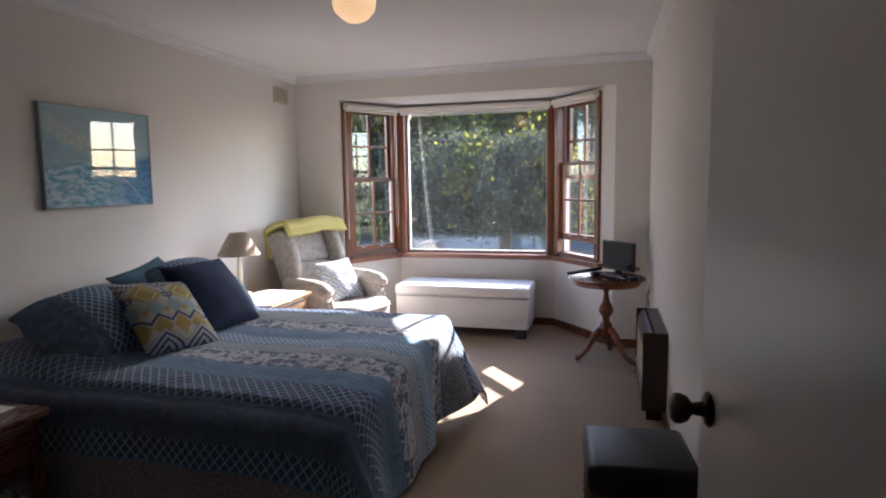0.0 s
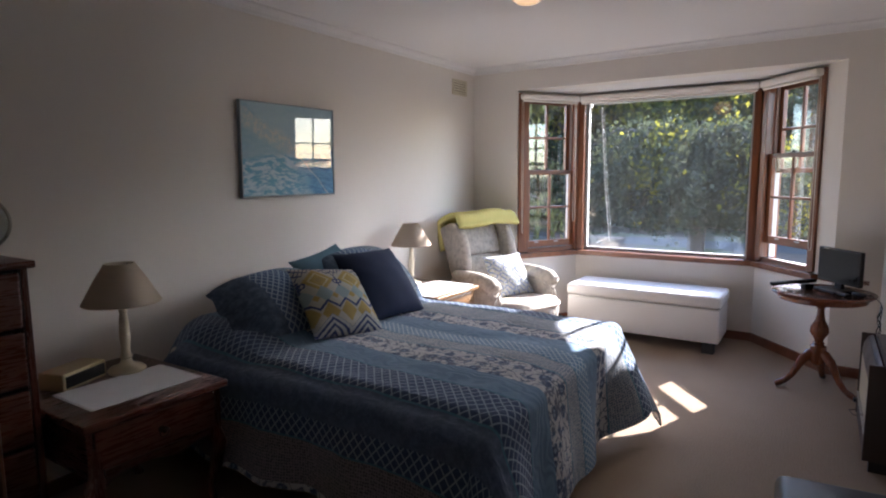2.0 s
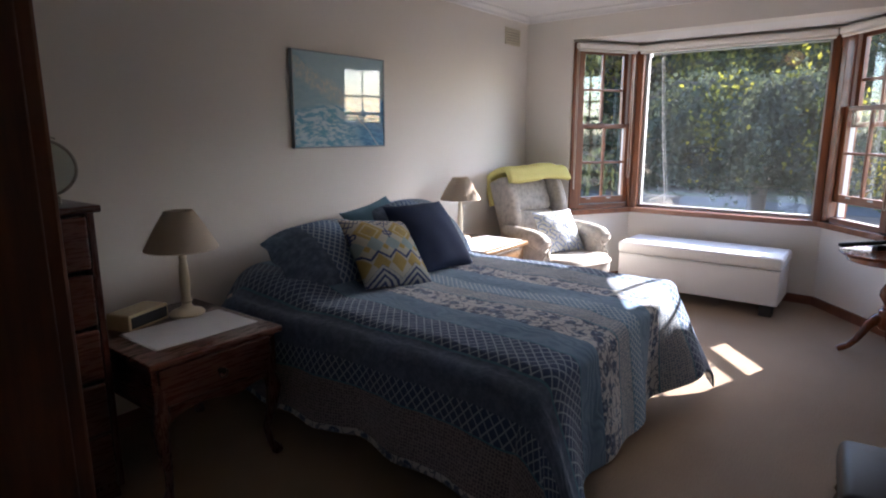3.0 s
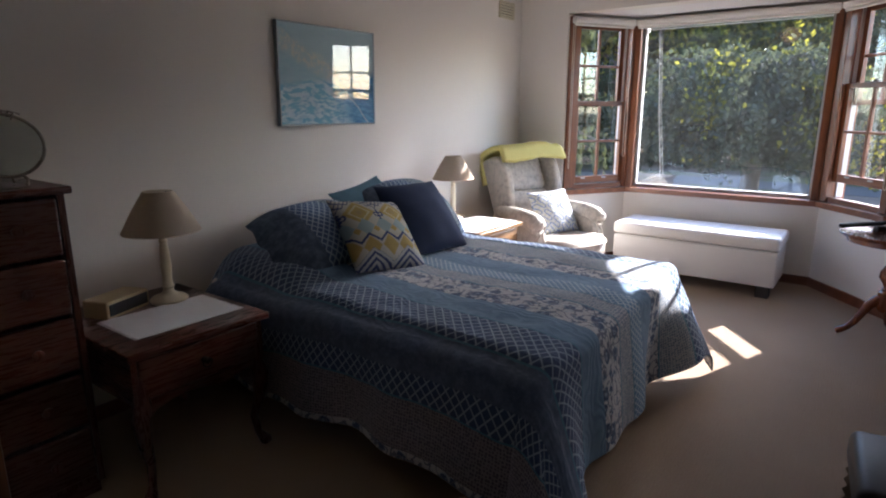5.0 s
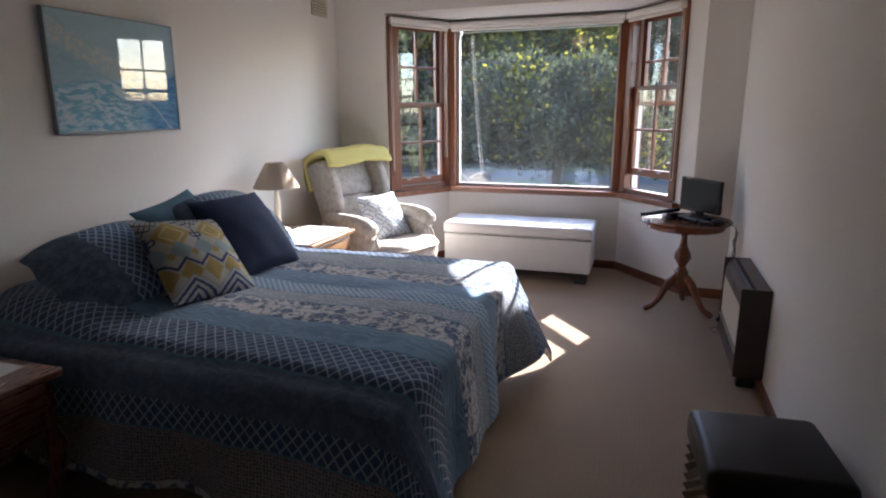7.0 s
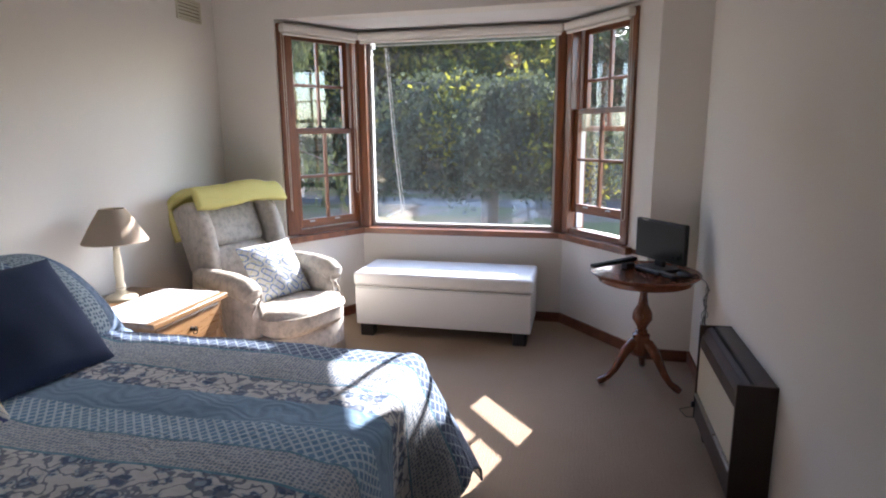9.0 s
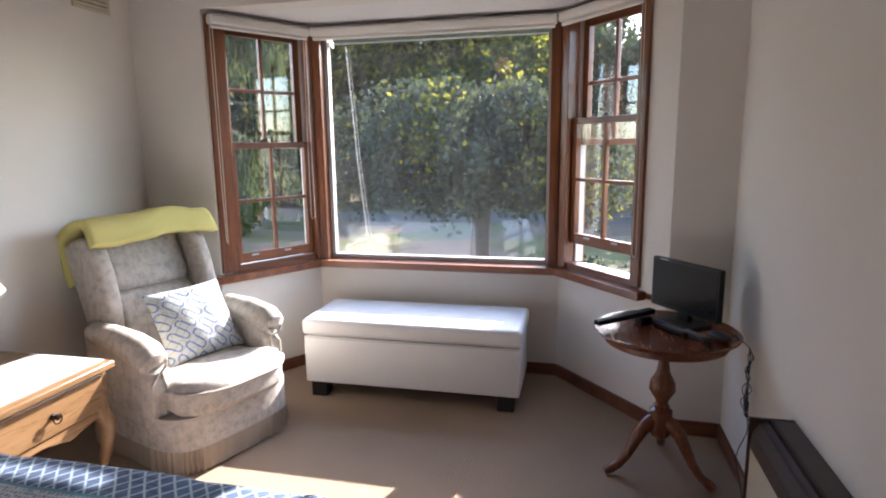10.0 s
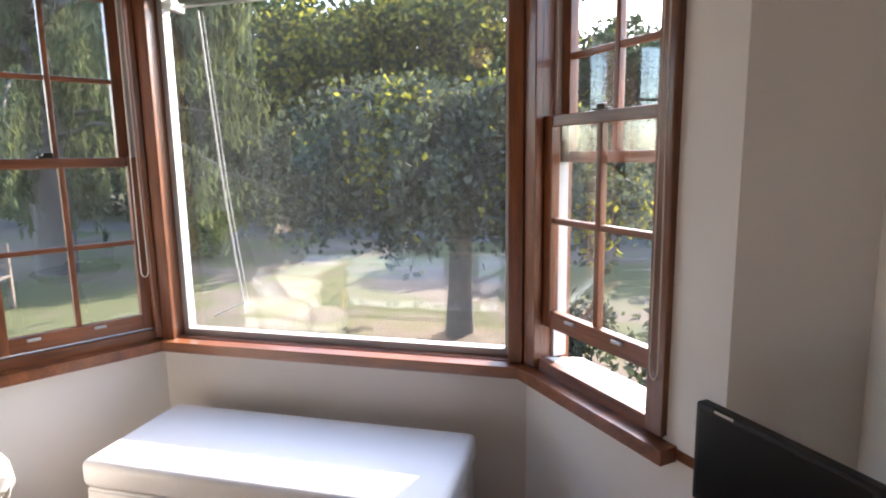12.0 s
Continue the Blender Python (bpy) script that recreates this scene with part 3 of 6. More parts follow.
hem_pts = [r_[0] for r_ in grid] + [v_ for v_ in grid[-1][1:]] + [r_[-1] for r_ in grid[::-1][1:]]
part("hem", tube(B(), [v_ + Vector((0, 0, 0.002)) for v_ in hem_pts[::2]], 0.006, 6), surface("hem_binding", (0.05, 0.085, 0.13), (0.09, 0.14, 0.19), 0.9), quilt, "dark blue bound hem", smooth=True)
tagged(quilt, "blue patterned quilted bedspread with printed bands, draped to the carpet", "bedspread")


# ---- cushions ----
def pillow_mesh(name, w, h, t, material, pinch=0.06, n=26, sag=0.0, flange=0.0, bend=0.0):
    """A soft cushion lying in x (width) and z (height), bulging in y, with pulled-in edges and sharp corners."""
    bm = B()
    layer = bm.loops.layers.uv.new("UVMap")
    sheets = []
    for side in (-1, 1):
        rows = []
        for i in range(n + 1):
            row = []
            for j in range(n + 1):
                a, b = -1 + 2 * i / n, -1 + 2 * j / n
                core_a, core_b = min(1, abs(a) / (1 - flange)), min(1, abs(b) / (1 - flange))
                e = max(0.0, (1 - core_a ** 2.4)) ** 0.55 * max(0.0, (1 - core_b ** 2.4)) ** 0.55
                x = a * w / 2 * (1 - pinch * (1 - b * b))
                z = b * h / 2 * (1 - pinch * (1 - a * a))
                y = side * (t / 2 * e + 0.002) + 0.006 * noise.noise((a * 2.5 + w, b * 2.5, side + t * 9))
                z -= sag * e * (1 - b) * 0.5
                y += bend * (a * a * a * a + 0.4 * a * a) + flange * 0.16 * math.sin(b * 11 + a * 3) * smooth_step(abs(a), 0.8, 1.0)
                row.append(bm.verts.new((x, y, z)))
            rows.append(row)
        sheets.append(rows)
    for rows, flip in ((sheets[0], False), (sheets[1], True)):
        for i in range(n):
            for j in range(n):
                q = [rows[i][j], rows[i + 1][j], rows[i + 1][j + 1], rows[i][j + 1]]
                f = bm.faces.new(q[::-1] if flip else q)
                for lp in f.loops:
                    lp[layer].uv = (lp.vert.co.x, lp.vert.co.z)
    a, b = sheets
    ring = [(i, 0) for i in range(n)] + [(n, j) for j in range(n)] + [(i, n) for i in range(n, 0, -1)] + [(0, j) for j in range(n, 0, -1)]
    for (i, j), (k, l) in zip(ring, ring[1:] + ring[:1]):
        f = bm.faces.new((a[i][j], b[i][j], b[k][l], a[k][l]))
        for lp in f.loops:
            lp[layer].uv = (lp.vert.co.x, lp.vert.co.z)
    return mesh_of(name, bm, material, True)


def uv_nodes(name):
    m, t, b = nodes_of(name)
    uv = t.nodes.new("ShaderNodeUVMap")
    uv.uv_map = "UVMap"
    sep = t.nodes.new("ShaderNodeSeparateXYZ")
    t.links.new(uv.outputs[0], sep.inputs[0])
    b.inputs["Roughness"].default_value = 0.9
    b.inputs["Specular IOR Level"].default_value = 0.15
    return m, t, b, uv.outputs[0], sep.outputs[0], sep.outputs[1]


def sharp(t, val, at, soft=0.05):
    n = t.nodes.new("ShaderNodeMapRange")
    n.interpolation_type = "SMOOTHSTEP"
    t.links.new(val, n.inputs[0])
    n.inputs[1].default_value, n.inputs[2].default_value = at - soft, at + soft
    return n.outputs[0]


def ikat_material():
    m, t, b, uv, u, v = uv_nodes("ikat_cloth")
    jit, fade = noise_tex(t, uv, 90, 2.0), noise_tex(t, uv, 14, 3.0)
    v2 = math_node(t, "ADD", v, math_node(t, "MULTIPLY_ADD", jit, 0.010, -0.005))
    BEIGE, NAVY, SKY_ = (0.40, 0.39, 0.34), (0.045, 0.065, 0.16), (0.24, 0.32, 0.34)
    GOLD = mix(t, fade, (0.27, 0.20, 0.065), (0.42, 0.33, 0.13))

    def diamond(shift, pu, hu, vc, hv):
        du = math_node(t, "MULTIPLY", wave_tri(t, math_node(t, "ADD", u, shift), pu), pu / 2 / hu)
        dv = math_node(t, "DIVIDE", math_node(t, "ABSOLUTE", math_node(t, "SUBTRACT", v2, vc)), hv)
        return math_node(t, "ADD", du, dv)

    def under(val, at, soft=0.06):
        return math_node(t, "SUBTRACT", 1.0, sharp(t, val, at, soft))

    def near(val, at, w):
        return under(math_node(t, "ABSOLUTE", math_node(t, "SUBTRACT", val, at)), w, w * 0.3)

    big = diamond(0.0, 0.20, 0.088, 0.095, 0.078)
    col = mix(t, under(big, 1.0), BEIGE, GOLD)
    col = mix(t, near(big, 0.62, 0.07), col, (0.46, 0.42, 0.27))
    col = mix(t, under(big, 0.22), col, (0.30, 0.24, 0.11))
    blue = diamond(0.05, 0.10, 0.046, 0.005, 0.052)
    col = mix(t, under(blue, 1.0), col, SKY_)
    spot = diamond(0.0, 0.10, 0.020, -0.015, 0.020)
    col = mix(t, under(spot, 1.0), col, GOLD)
    cross = diamond(0.1, 0.20, 0.034, 0.078, 0.036)
    dots = math_node(t, "ADD", wave_tri(t, u, 0.022), wave_tri(t, v2, 0.022))
    col = mix(t, math_node(t, "MULTIPLY", under(cross, 1.0), sharp(t, dots, 0.85, 0.1)), col, NAVY)
    row = diamond(0.05, 0.10, 0.048, -0.105, 0.056)
    col = mix(t, under(row, 1.0), col, GOLD)
    zig = math_node(t, "SUBTRACT", v2, math_node(t, "MULTIPLY", math_node(t, "SUBTRACT", 1.0, wave_tri(t, math_node(t, "ADD", u, 0.05), 0.10)), 0.042))
    col = mix(t, near(zig, -0.080, 0.0075), col, NAVY)
    tent = math_node(t, "SUBTRACT", v2, math_node(t, "MULTIPLY", math_node(t, "SUBTRACT", 1.0, wave_tri(t, u, 0.20)), 0.075))
    chev = mix(t, sharp(t, wave_tri(t, tent, 0.030), 0.55, 0.12), (0.36, 0.38, 0.38), NAVY)
    col = mix(t, math_node(t, "LESS_THAN", tent, -0.185), col, chev)
    top = math_node(t, "SUBTRACT", v2, math_node(t, "MULTIPLY", math_node(t, "SUBTRACT", 1.0, wave_tri(t, u, 0.20)), 0.06))
    rings = mix(t, near(math_node(t, "ADD", wave_tri(t, u, 0.034), wave_tri(t, top, 0.034)), 1.0, 0.22), BEIGE, NAVY)
    col = mix(t, math_node(t, "GREATER_THAN", top, 0.118), col, rings)
    t.links.new(col, b.inputs["Base Color"])
    bump(t, b, jit, 0.4, 0.001)
    return m


def meander(t, p, q, P, A, Q):
    """How far a place (p, q) lies from a winding line of rounded loops, P wide and 2 A long, in rows Q apart."""
    sp_ = math_node(t, "FLOORED_MODULO", p, P)
    qq = math_node(t, "SUBTRACT", math_node(t, "FLOORED_MODULO", q, Q), Q / 2)
    side = math_node(t, "GREATER_THAN", sp_, P / 2)
    dx = math_node(t, "SUBTRACT", sp_, math_node(t, "ADD", math_node(t, "MULTIPLY", side, P / 2), P / 4))
    up = math_node(t, "MULTIPLY", qq, math_node(t, "SUBTRACT", 1.0, math_node(t, "MULTIPLY", side, 2.0)))
    dy = math_node(t, "MAXIMUM", math_node(t, "SUBTRACT", up, A), 0.0)
    rad = math_node(t, "SQRT", math_node(t, "ADD", math_node(t, "MULTIPLY", dx, dx), math_node(t, "MULTIPLY", dy, dy)))
    d = math_node(t, "ABSOLUTE", math_node(t, "SUBTRACT", rad, P / 4))
    return math_node(t, "ADD", d, math_node(t, "LESS_THAN", up, -A))


def chain_material():
    m, t, b, uv, u, v = uv_nodes("linked_line_cloth")
    p = math_node(t, "MULTIPLY", math_node(t, "ADD", u, v), 0.7071)
    q = math_node(t, "MULTIPLY", math_node(t, "SUBTRACT", u, v), 0.7071)
    d1 = meander(t, p, q, 0.066, 0.024, 0.088)
    d2 = meander(t, math_node(t, "ADD", q, 0.03), math_node(t, "ADD", p, 0.05), 0.066, 0.024, 0.088)
    l1 = sharp(t, math_node(t, "SUBTRACT", 1.0, math_node(t, "MULTIPLY", d1, 100)), 0.66, 0.10)
    l2 = sharp(t, math_node(t, "SUBTRACT", 1.0, math_node(t, "MULTIPLY", d2, 100)), 0.74, 0.10)
    col = mix(t, l2, (0.50, 0.51, 0.51), (0.40, 0.41, 0.23))
    col = mix(t, l1, col, mix(t, noise_tex(t, uv, 9), (0.045, 0.10, 0.33), (0.16, 0.26, 0.46)))
    t.links.new(col, b.inputs["Base Color"])
    bump(t, b, noise_tex(t, uv, 400, 2.0), 0.3, 0.0008)
    return m


def sham_material():
    m, t, b, uv, u, v = uv_nodes("printed_sham")
    med = noise_tex(t, uv, 24, 4.0, 0.7)
    e = math_node(t, "ABSOLUTE", math_node(t, "SUBTRACT", math_node(t, "ADD", wave_tri(t, u, 0.036), wave_tri(t, v, 0.042)), 1.0))
    lat = mix(t, sharp(t, e, 0.22, 0.06), (0.38, 0.47, 0.56), (0.085, 0.135, 0.25))
    plain = mix(t, sharp(t, med, 0.52, 0.15), (0.085, 0.125, 0.19), (0.165, 0.22, 0.31))
    vd = add(t, "ShaderNodeTexVoronoi", Scale=60.0, Randomness=0.35)
    t.links.new(uv, vd.inputs["Vector"])
    dots = mix(t, sharp(t, vd.outputs["Distance"], 0.38, 0.08), (0.08, 0.12, 0.18), (0.30, 0.36, 0.40))
    col = mix(t, math_node(t, "GREATER_THAN", u, -0.18), plain, lat)
    col = mix(t, math_node(t, "GREATER_THAN", u, 0.02), col, dots)
    col = mix(t, math_node(t, "GREATER_THAN", u, 0.2), col, plain)
    t.links.new(col, b.inputs["Base Color"])
    bump(t, b, med, 0.5, 0.004)
    return m


SHAM, IKAT, CHAIN = sham_material(), ikat_material(), chain_material()
NAVYVELVET = surface("navy_velvet", (0.020, 0.032, 0.075), (0.035, 0.052, 0.105), 0.8, 6, 200, 0.4, 0.001, spec=0.2)
TEALCLOTH = surface("teal_cotton", (0.09, 0.18, 0.25), (0.16, 0.28, 0.36), 0.9, 9, 150, 0.5, 0.002, spec=0.15)


def cushion(name, mesh, centre, facing, lean, roll, label):
    """facing: where its front looks, degrees from the x axis; lean: degrees that its top goes back."""
    ob = new(name, mesh)
    ob.matrix_world = Matrix.Translation(centre) @ Matrix.Rotation(radians(facing + 90), 4, "Z") @ Matrix.Rotation(radians(-lean), 4, "X") @ Matrix.Rotation(radians(roll), 4, "Y")
    return tagged(ob, label, "cushion" if name == "cushion" else "pillow", "pillows on the bed")


cushion("pillow", pillow_mesh("pillow", 0.66, 0.46, 0.22, SHAM, -0.05, flange=0.07, bend=0.05), (-2.30, 2.235, 0.735), 2, 55, 0, "blue printed pillow in a frilled sham")
cushion("pillow", pillow_mesh("pillow", 0.72, 0.50, 0.22, SHAM, -0.06, flange=0.08, bend=0.05), (-2.27, 2.90, 0.765), 2, 50, 0, "blue printed pillow in a frilled sham")
cushion("cushion", pillow_mesh("cushion", 0.42, 0.42, 0.13, TEALCLOTH, 0.07), (-2.38, 2.67, 0.78), -5, 42, -12, "teal blue cotton cushion leaning on the pillows")
cushion("cushion", pillow_mesh("cushion", 0.45, 0.45, 0.18, NAVYVELVET, 0.05), (-2.08, 2.72, 0.775), -6, 40, 1, "plain navy velvet cushion")
cushion("cushion", pillow_mesh("cushion", 0.42, 0.43, 0.15, IKAT, 0.05), (-2.05, 2.325, 0.745), -6, 45, 9, "beige and mustard ikat patterned cushion")
# ---- furniture ----
LEATHER = surface("brown_black_leather", (0.007, 0.005, 0.005), (0.016, 0.012, 0.011), 0.42, 5, 160, 0.25, 0.0012, spec=0.28)
WHITEVINYL = surface("white_leatherette", (0.73, 0.72, 0.70), (0.80, 0.79, 0.77), 0.42, 4, 220, 0.15, 0.0006)
BLACKFOOT = surface("black_foot", (0.012, 0.011, 0.01), (0.025, 0.022, 0.02), 0.5)
BLACKPLASTIC = surface("black_plastic", (0.010, 0.010, 0.011), (0.016, 0.016, 0.018), 0.4, 6, 200, 0.1, 0.0004, spec=0.3)
SCREEN = surface("dark_screen", (0.008, 0.009, 0.010), (0.008, 0.009, 0.010), 0.3, 3, 50, 0.02, 0.0002, spec=0.18)
HEATERBROWN = surface("brown_enamel", (0.036, 0.022, 0.018), (0.056, 0.036, 0.029), 0.38, 6, 160, 0.15, 0.0005)
HEATERCREAM = surface("cream_enamel", (0.50, 0.46, 0.36), (0.58, 0.53, 0.42), 0.4)
SHADE = surface("lampshade_cloth", (0.58, 0.49, 0.39), (0.65, 0.56, 0.46), 0.85, 4, 260, 0.4, 0.0006)
st_ = SHADE.node_tree
tl_ = add(st_, "ShaderNodeBsdfTranslucent", Color=(0.76, 0.68, 0.56, 1))
mx_ = add(st_, "ShaderNodeMixShader", Fac=0.4)
st_.links.new(st_.nodes["Principled BSDF"].outputs[0], mx_.inputs[1])
st_.links.new(tl_.outputs[0], mx_.inputs[2])
st_.links.new(mx_.outputs[0], st_.nodes["Material Output"].inputs["Surface"])
CREAMBASE = surface("cream_turned_wood", (0.68, 0.60, 0.44), (0.76, 0.68, 0.52), 0.4, 6, 60)
LINEN = surface("white_linen", (0.60, 0.61, 0.63), (0.68, 0.69, 0.71), 0.9, 8, 300, 0.5, 0.0006)


def damask():
    m, t, b = nodes_of("faded_floral_upholstery")
    v = coords(t, (1, 1, 1))
    n1, n2, n3 = noise_tex(t, v, 24, 5.0, 0.7), noise_tex(t, v, 300, 2.0), noise_tex(t, v, 4.0)
    vine = noise_tex(t, coords(t, (1, 1, 0.35)), 34, 3.0, 0.6)
    r = t.nodes.new("ShaderNodeValToRGB")
    e = r.color_ramp.elements
    e[0].position, e[0].color = 0.36, (0.37, 0.345, 0.31, 1)
    e[1].position, e[1].color = 0.60, (0.58, 0.53, 0.465, 1)
    x = r.color_ramp.elements.new(0.46)
    x.color = (0.49, 0.445, 0.385, 1)
    t.links.new(n1, r.inputs["Fac"])
    col = mix(t, math_node(t, "MULTIPLY", n3, 0.30), r.outputs[0], (0.35, 0.33, 0.31))
    col = mix(t, math_node(t, "MULTIPLY", sharp(t, vine, 0.58, 0.07), 0.32), col, (0.27, 0.26, 0.25))
    t.links.new(col, b.inputs["Base Color"])
    b.inputs["Roughness"].default_value = 0.95
    b.inputs["Specular IOR Level"].default_value = 0.15
    bump(t, b, math_node(t, "ADD", n2, math_node(t, "MULTIPLY", n1, 1.5)), 0.6, 0.0016)
    return m


CHAIRCLOTH = damask()
YELLOW = surface("yellow_wool", (0.58, 0.52, 0.17), (0.70, 0.63, 0.26), 0.95, 7, 220, 0.8, 0.003, spec=0.1)
WICKER = surface("woven_seagrass", (0.12, 0.085, 0.05), (0.27, 0.205, 0.13), 0.85, 60, 240, 0.8, 0.003)

# white storage bench
bench = thing("storage_bench", pose(-1.186, 5.165, 0), "long white leatherette storage bench with black block feet", "bench")
part("body", box(B(), -0.605, -0.23, 0.085, 0.605, 0.23, 0.355, 0.010, 3), WHITEVINYL, bench, smooth=True)
part("lid", box(B(), -0.615, -0.24, 0.359, 0.615, 0.24, 0.454, 0.026, 4), WHITEVINYL, bench, "padded white lid", smooth=True)
part("seam", box(B(), -0.60, -0.2305, 0.345, 0.60, -0.2285, 0.349), surface("seam_thread", (0.5, 0.5, 0.5), (0.56, 0.56, 0.56), 0.8), bench)
for sx in (-0.53, 0.53):
    for sy in (-0.178, 0.178):
        part("foot", box(B(), sx - 0.045, sy - 0.045, 0, sx + 0.045, sy + 0.045, 0.086, 0.004), BLACKFOOT, bench)


# bedside tables
def bedside(m, label, w, d, h):
    """w along y, d along x; its front looks along +x. Origin at the floor under the back's near corner."""
    t = thing("bedside_table", m, label, "bedside table", "bedside tables")
    W_ = MAT
    part("top", box(B(), -0.0, -0.02, h - 0.028, d + 0.02, w + 0.02, h, 0.006, 3), W_["y"], t, smooth=True)
    part("body", box(box(box(B(), 0.005, 0, h - 0.20, d - 0.012, 0.02, h - 0.028), 0.005, w - 0.02, h - 0.20, d - 0.012, w, h - 0.028), 0.005, 0.02, h - 0.20, 0.02, w - 0.02, h - 0.028), W_["x"], t)
    part("base_panel", box(B(), 0.02, 0.02, h - 0.205, d - 0.02, w - 0.02, h - 0.195), W_["y"], t)
    dr = part("drawer", box(B(), d - 0.032, 0.025, h - 0.185, d - 0.006, w - 0.025, h - 0.040, 0.006), W_["y"], t)
    pull = B()
    for yy in (w / 2,):
        lathe(pull, [(0.012, 0), (0.012, 0.004), (0.005, 0.008), (0.005, 0.016), (0.011, 0.020), (0.011, 0.026), (0.0, 0.029)], 14, m=Matrix.Translation((d - 0.006, yy, h - 0.112)) @ Matrix.Rotation(radians(90), 4, "Y"))
        ring = [(d + 0.016, yy + 0.018 * math.sin(a), h - 0.118 - 0.018 * math.cos(a)) for a in [2 * math.pi * k / 16 for k in range(16)]]
        tube(pull, ring + ring[:1], 0.0028, 6)
    part("handle", pull, BLACKMETAL, dr, "round dark metal ring pull")
    # shaped apron and four cabriole legs
    ap = B()
    n = 20
    lo = [(0.05 + (w - 0.1) * k / n, h - 0.20 - 0.045 * (1 - abs(math.sin(math.pi * 1.5 * k / n + 0.0)) * 0.7) * (1 if 0 < k < n else 1.2)) for k in range(n + 1)]
    f = [ap.verts.new((d - 0.014, y, z)) for y, z in lo] + [ap.verts.new((d - 0.014, y, h - 0.19)) for y, z in lo[::-1]]
    g = [ap.verts.new((d - 0.034, v.co.y, v.co.z)) for v in f]
    N = n + 1
    for k in range(n):
        ap.faces.new((f[k], f[k + 1], f[2 * N - 2 - k], f[2 * N - 1 - k]))
        ap.faces.new((g[k], g[2 * N - 1 - k], g[2 * N - 2 - k], g[k + 1]))
        ap.faces.new((f[k], g[k], g[k + 1], f[k + 1]))
    part("apron", ap, W_["y"], t)
    for lx, ox in ((d - 0.035, 1), (0.035, -1)):
        for ly, oy in ((0.035, -1), (w - 0.035, 1)):
            pts = [(lx + ox * a, ly + oy * a, z) for a, z in ((0.0, h - 0.10), (0.004, h - 0.2), (0.020, h - 0.26), (0.010, h - 0.36), (-0.008, 0.12), (0.0, 0.05), (0.018, 0.014), (0.022, 0.0))]
            part("leg", tube(B(), pts, [0.028, 0.032, 0.034, 0.025, 0.016, 0.015, 0.024, 0.024], 10), W_["z"], t, smooth=True)
    return t


MAT = PINE
STAND2 = pose(-2.70, 3.37, 0)
bedside(STAND2, "honey-coloured wooden bedside table with a drawer, beside the armchair", 0.525, 0.58, 0.57)
MAT = MAHOGANY
bedside(pose(-2.63, 1.047, 0), "dark mahogany bedside table beside the bed", 0.52, 0.653, 0.57)


def runner(x0, y0, x1, y1, z, label):
    bm = B()
    n = 14
    rows = [[bm.verts.new((x0 + (x1 - x0) * i / n, y0 + (y1 - y0) * j / n, z + 0.0012 * noise.noise((i * 0.7, j * 0.7, x0)))) for j in range(n + 1)] for i in range(n + 1)]
    for i in range(n):
        for j in range(n):
            bm.faces.new((rows[i][j], rows[i + 1][j], rows[i + 1][j + 1], rows[i][j + 1]))
    r = bmesh.ops.extrude_face_region(bm, geom=bm.faces[:])
    bmesh.ops.translate(bm, vec=(0, 0, 0.003), verts=[v for v in r["geom"] if isinstance(v, bmesh.types.BMVert)])
    for k in range(24):
        for yy, s in ((y0, -1), (y1, 1)):
            xx = x0 + (x1 - x0) * (k + 0.5) / 24
            box(bm, xx - 0.0028, yy if s > 0 else yy - 0.010, z + 0.0005, xx + 0.0028, yy + 0.010 if s > 0 else yy, z + 0.002)
    return tagged(part("table_runner", bm, LINEN, smooth=False), label, "table runner")


runner(-2.48, 3.363, -2.138, 3.895, 0.5715, "white linen runner in the sun on a bedside table")
runner(-2.36, 1.12, -2.07, 1.54, 0.5715, "white linen runner on a dark bedside table")


def table_lamp(m, label, k=1.0):
    t = thing("table_lamp", m, label, "lamp", "bedside lamps")
    part("base", lathe(B(), [(0.072, 0), (0.075, 0.010), (0.066, 0.020), (0.040, 0.028), (0.024, 0.040), (0.020, 0.055), (0.026, 0.065), (0.020, 0.075), (0.018, 0.10), (0.022, 0.15), (0.018, 0.22), (0.014, 0.25), (0.018, 0.258), (0.012, 0.27), (0.010, 0.31)], 28), CREAMBASE, t, smooth=True)
    sh = B()
    lathe(sh, [(0.150, 0.295), (0.152, 0.300), (0.135, 0.33), (0.10, 0.395), (0.058, 0.462), (0.056, 0.462), (0.098, 0.393), (0.133, 0.328), (0.149, 0.297), (0.150, 0.295)], 40)
    part("shade", sh, SHADE, t, "cream conical cloth shade", smooth=True)
    part("bulb_holder", lathe(B(), [(0.014, 0.31), (0.014, 0.36), (0.024, 0.38), (0.028, 0.405), (0.018, 0.43), (0.0, 0.437)], 16), WHITEPAINT, t, smooth=True)
    bm = B()
    for a in range(3):
        x, y = math.cos(a * 2.094), math.sin(a * 2.094)
        tube(bm, [(0.012 * x, 0.012 * y, 0.35), (0.056 * x, 0.056 * y, 0.455)], 0.0015, 5)
    part("shade_carrier", bm, BLACKMETAL, t)
    return t


table_lamp(pose(-2.559, 3.69, 0.57), "small cream table lamp with a conical cloth shade")
table_lamp(pose(-2.41, 1.425, 0.57), "cream turned table lamp with a conical cloth shade")

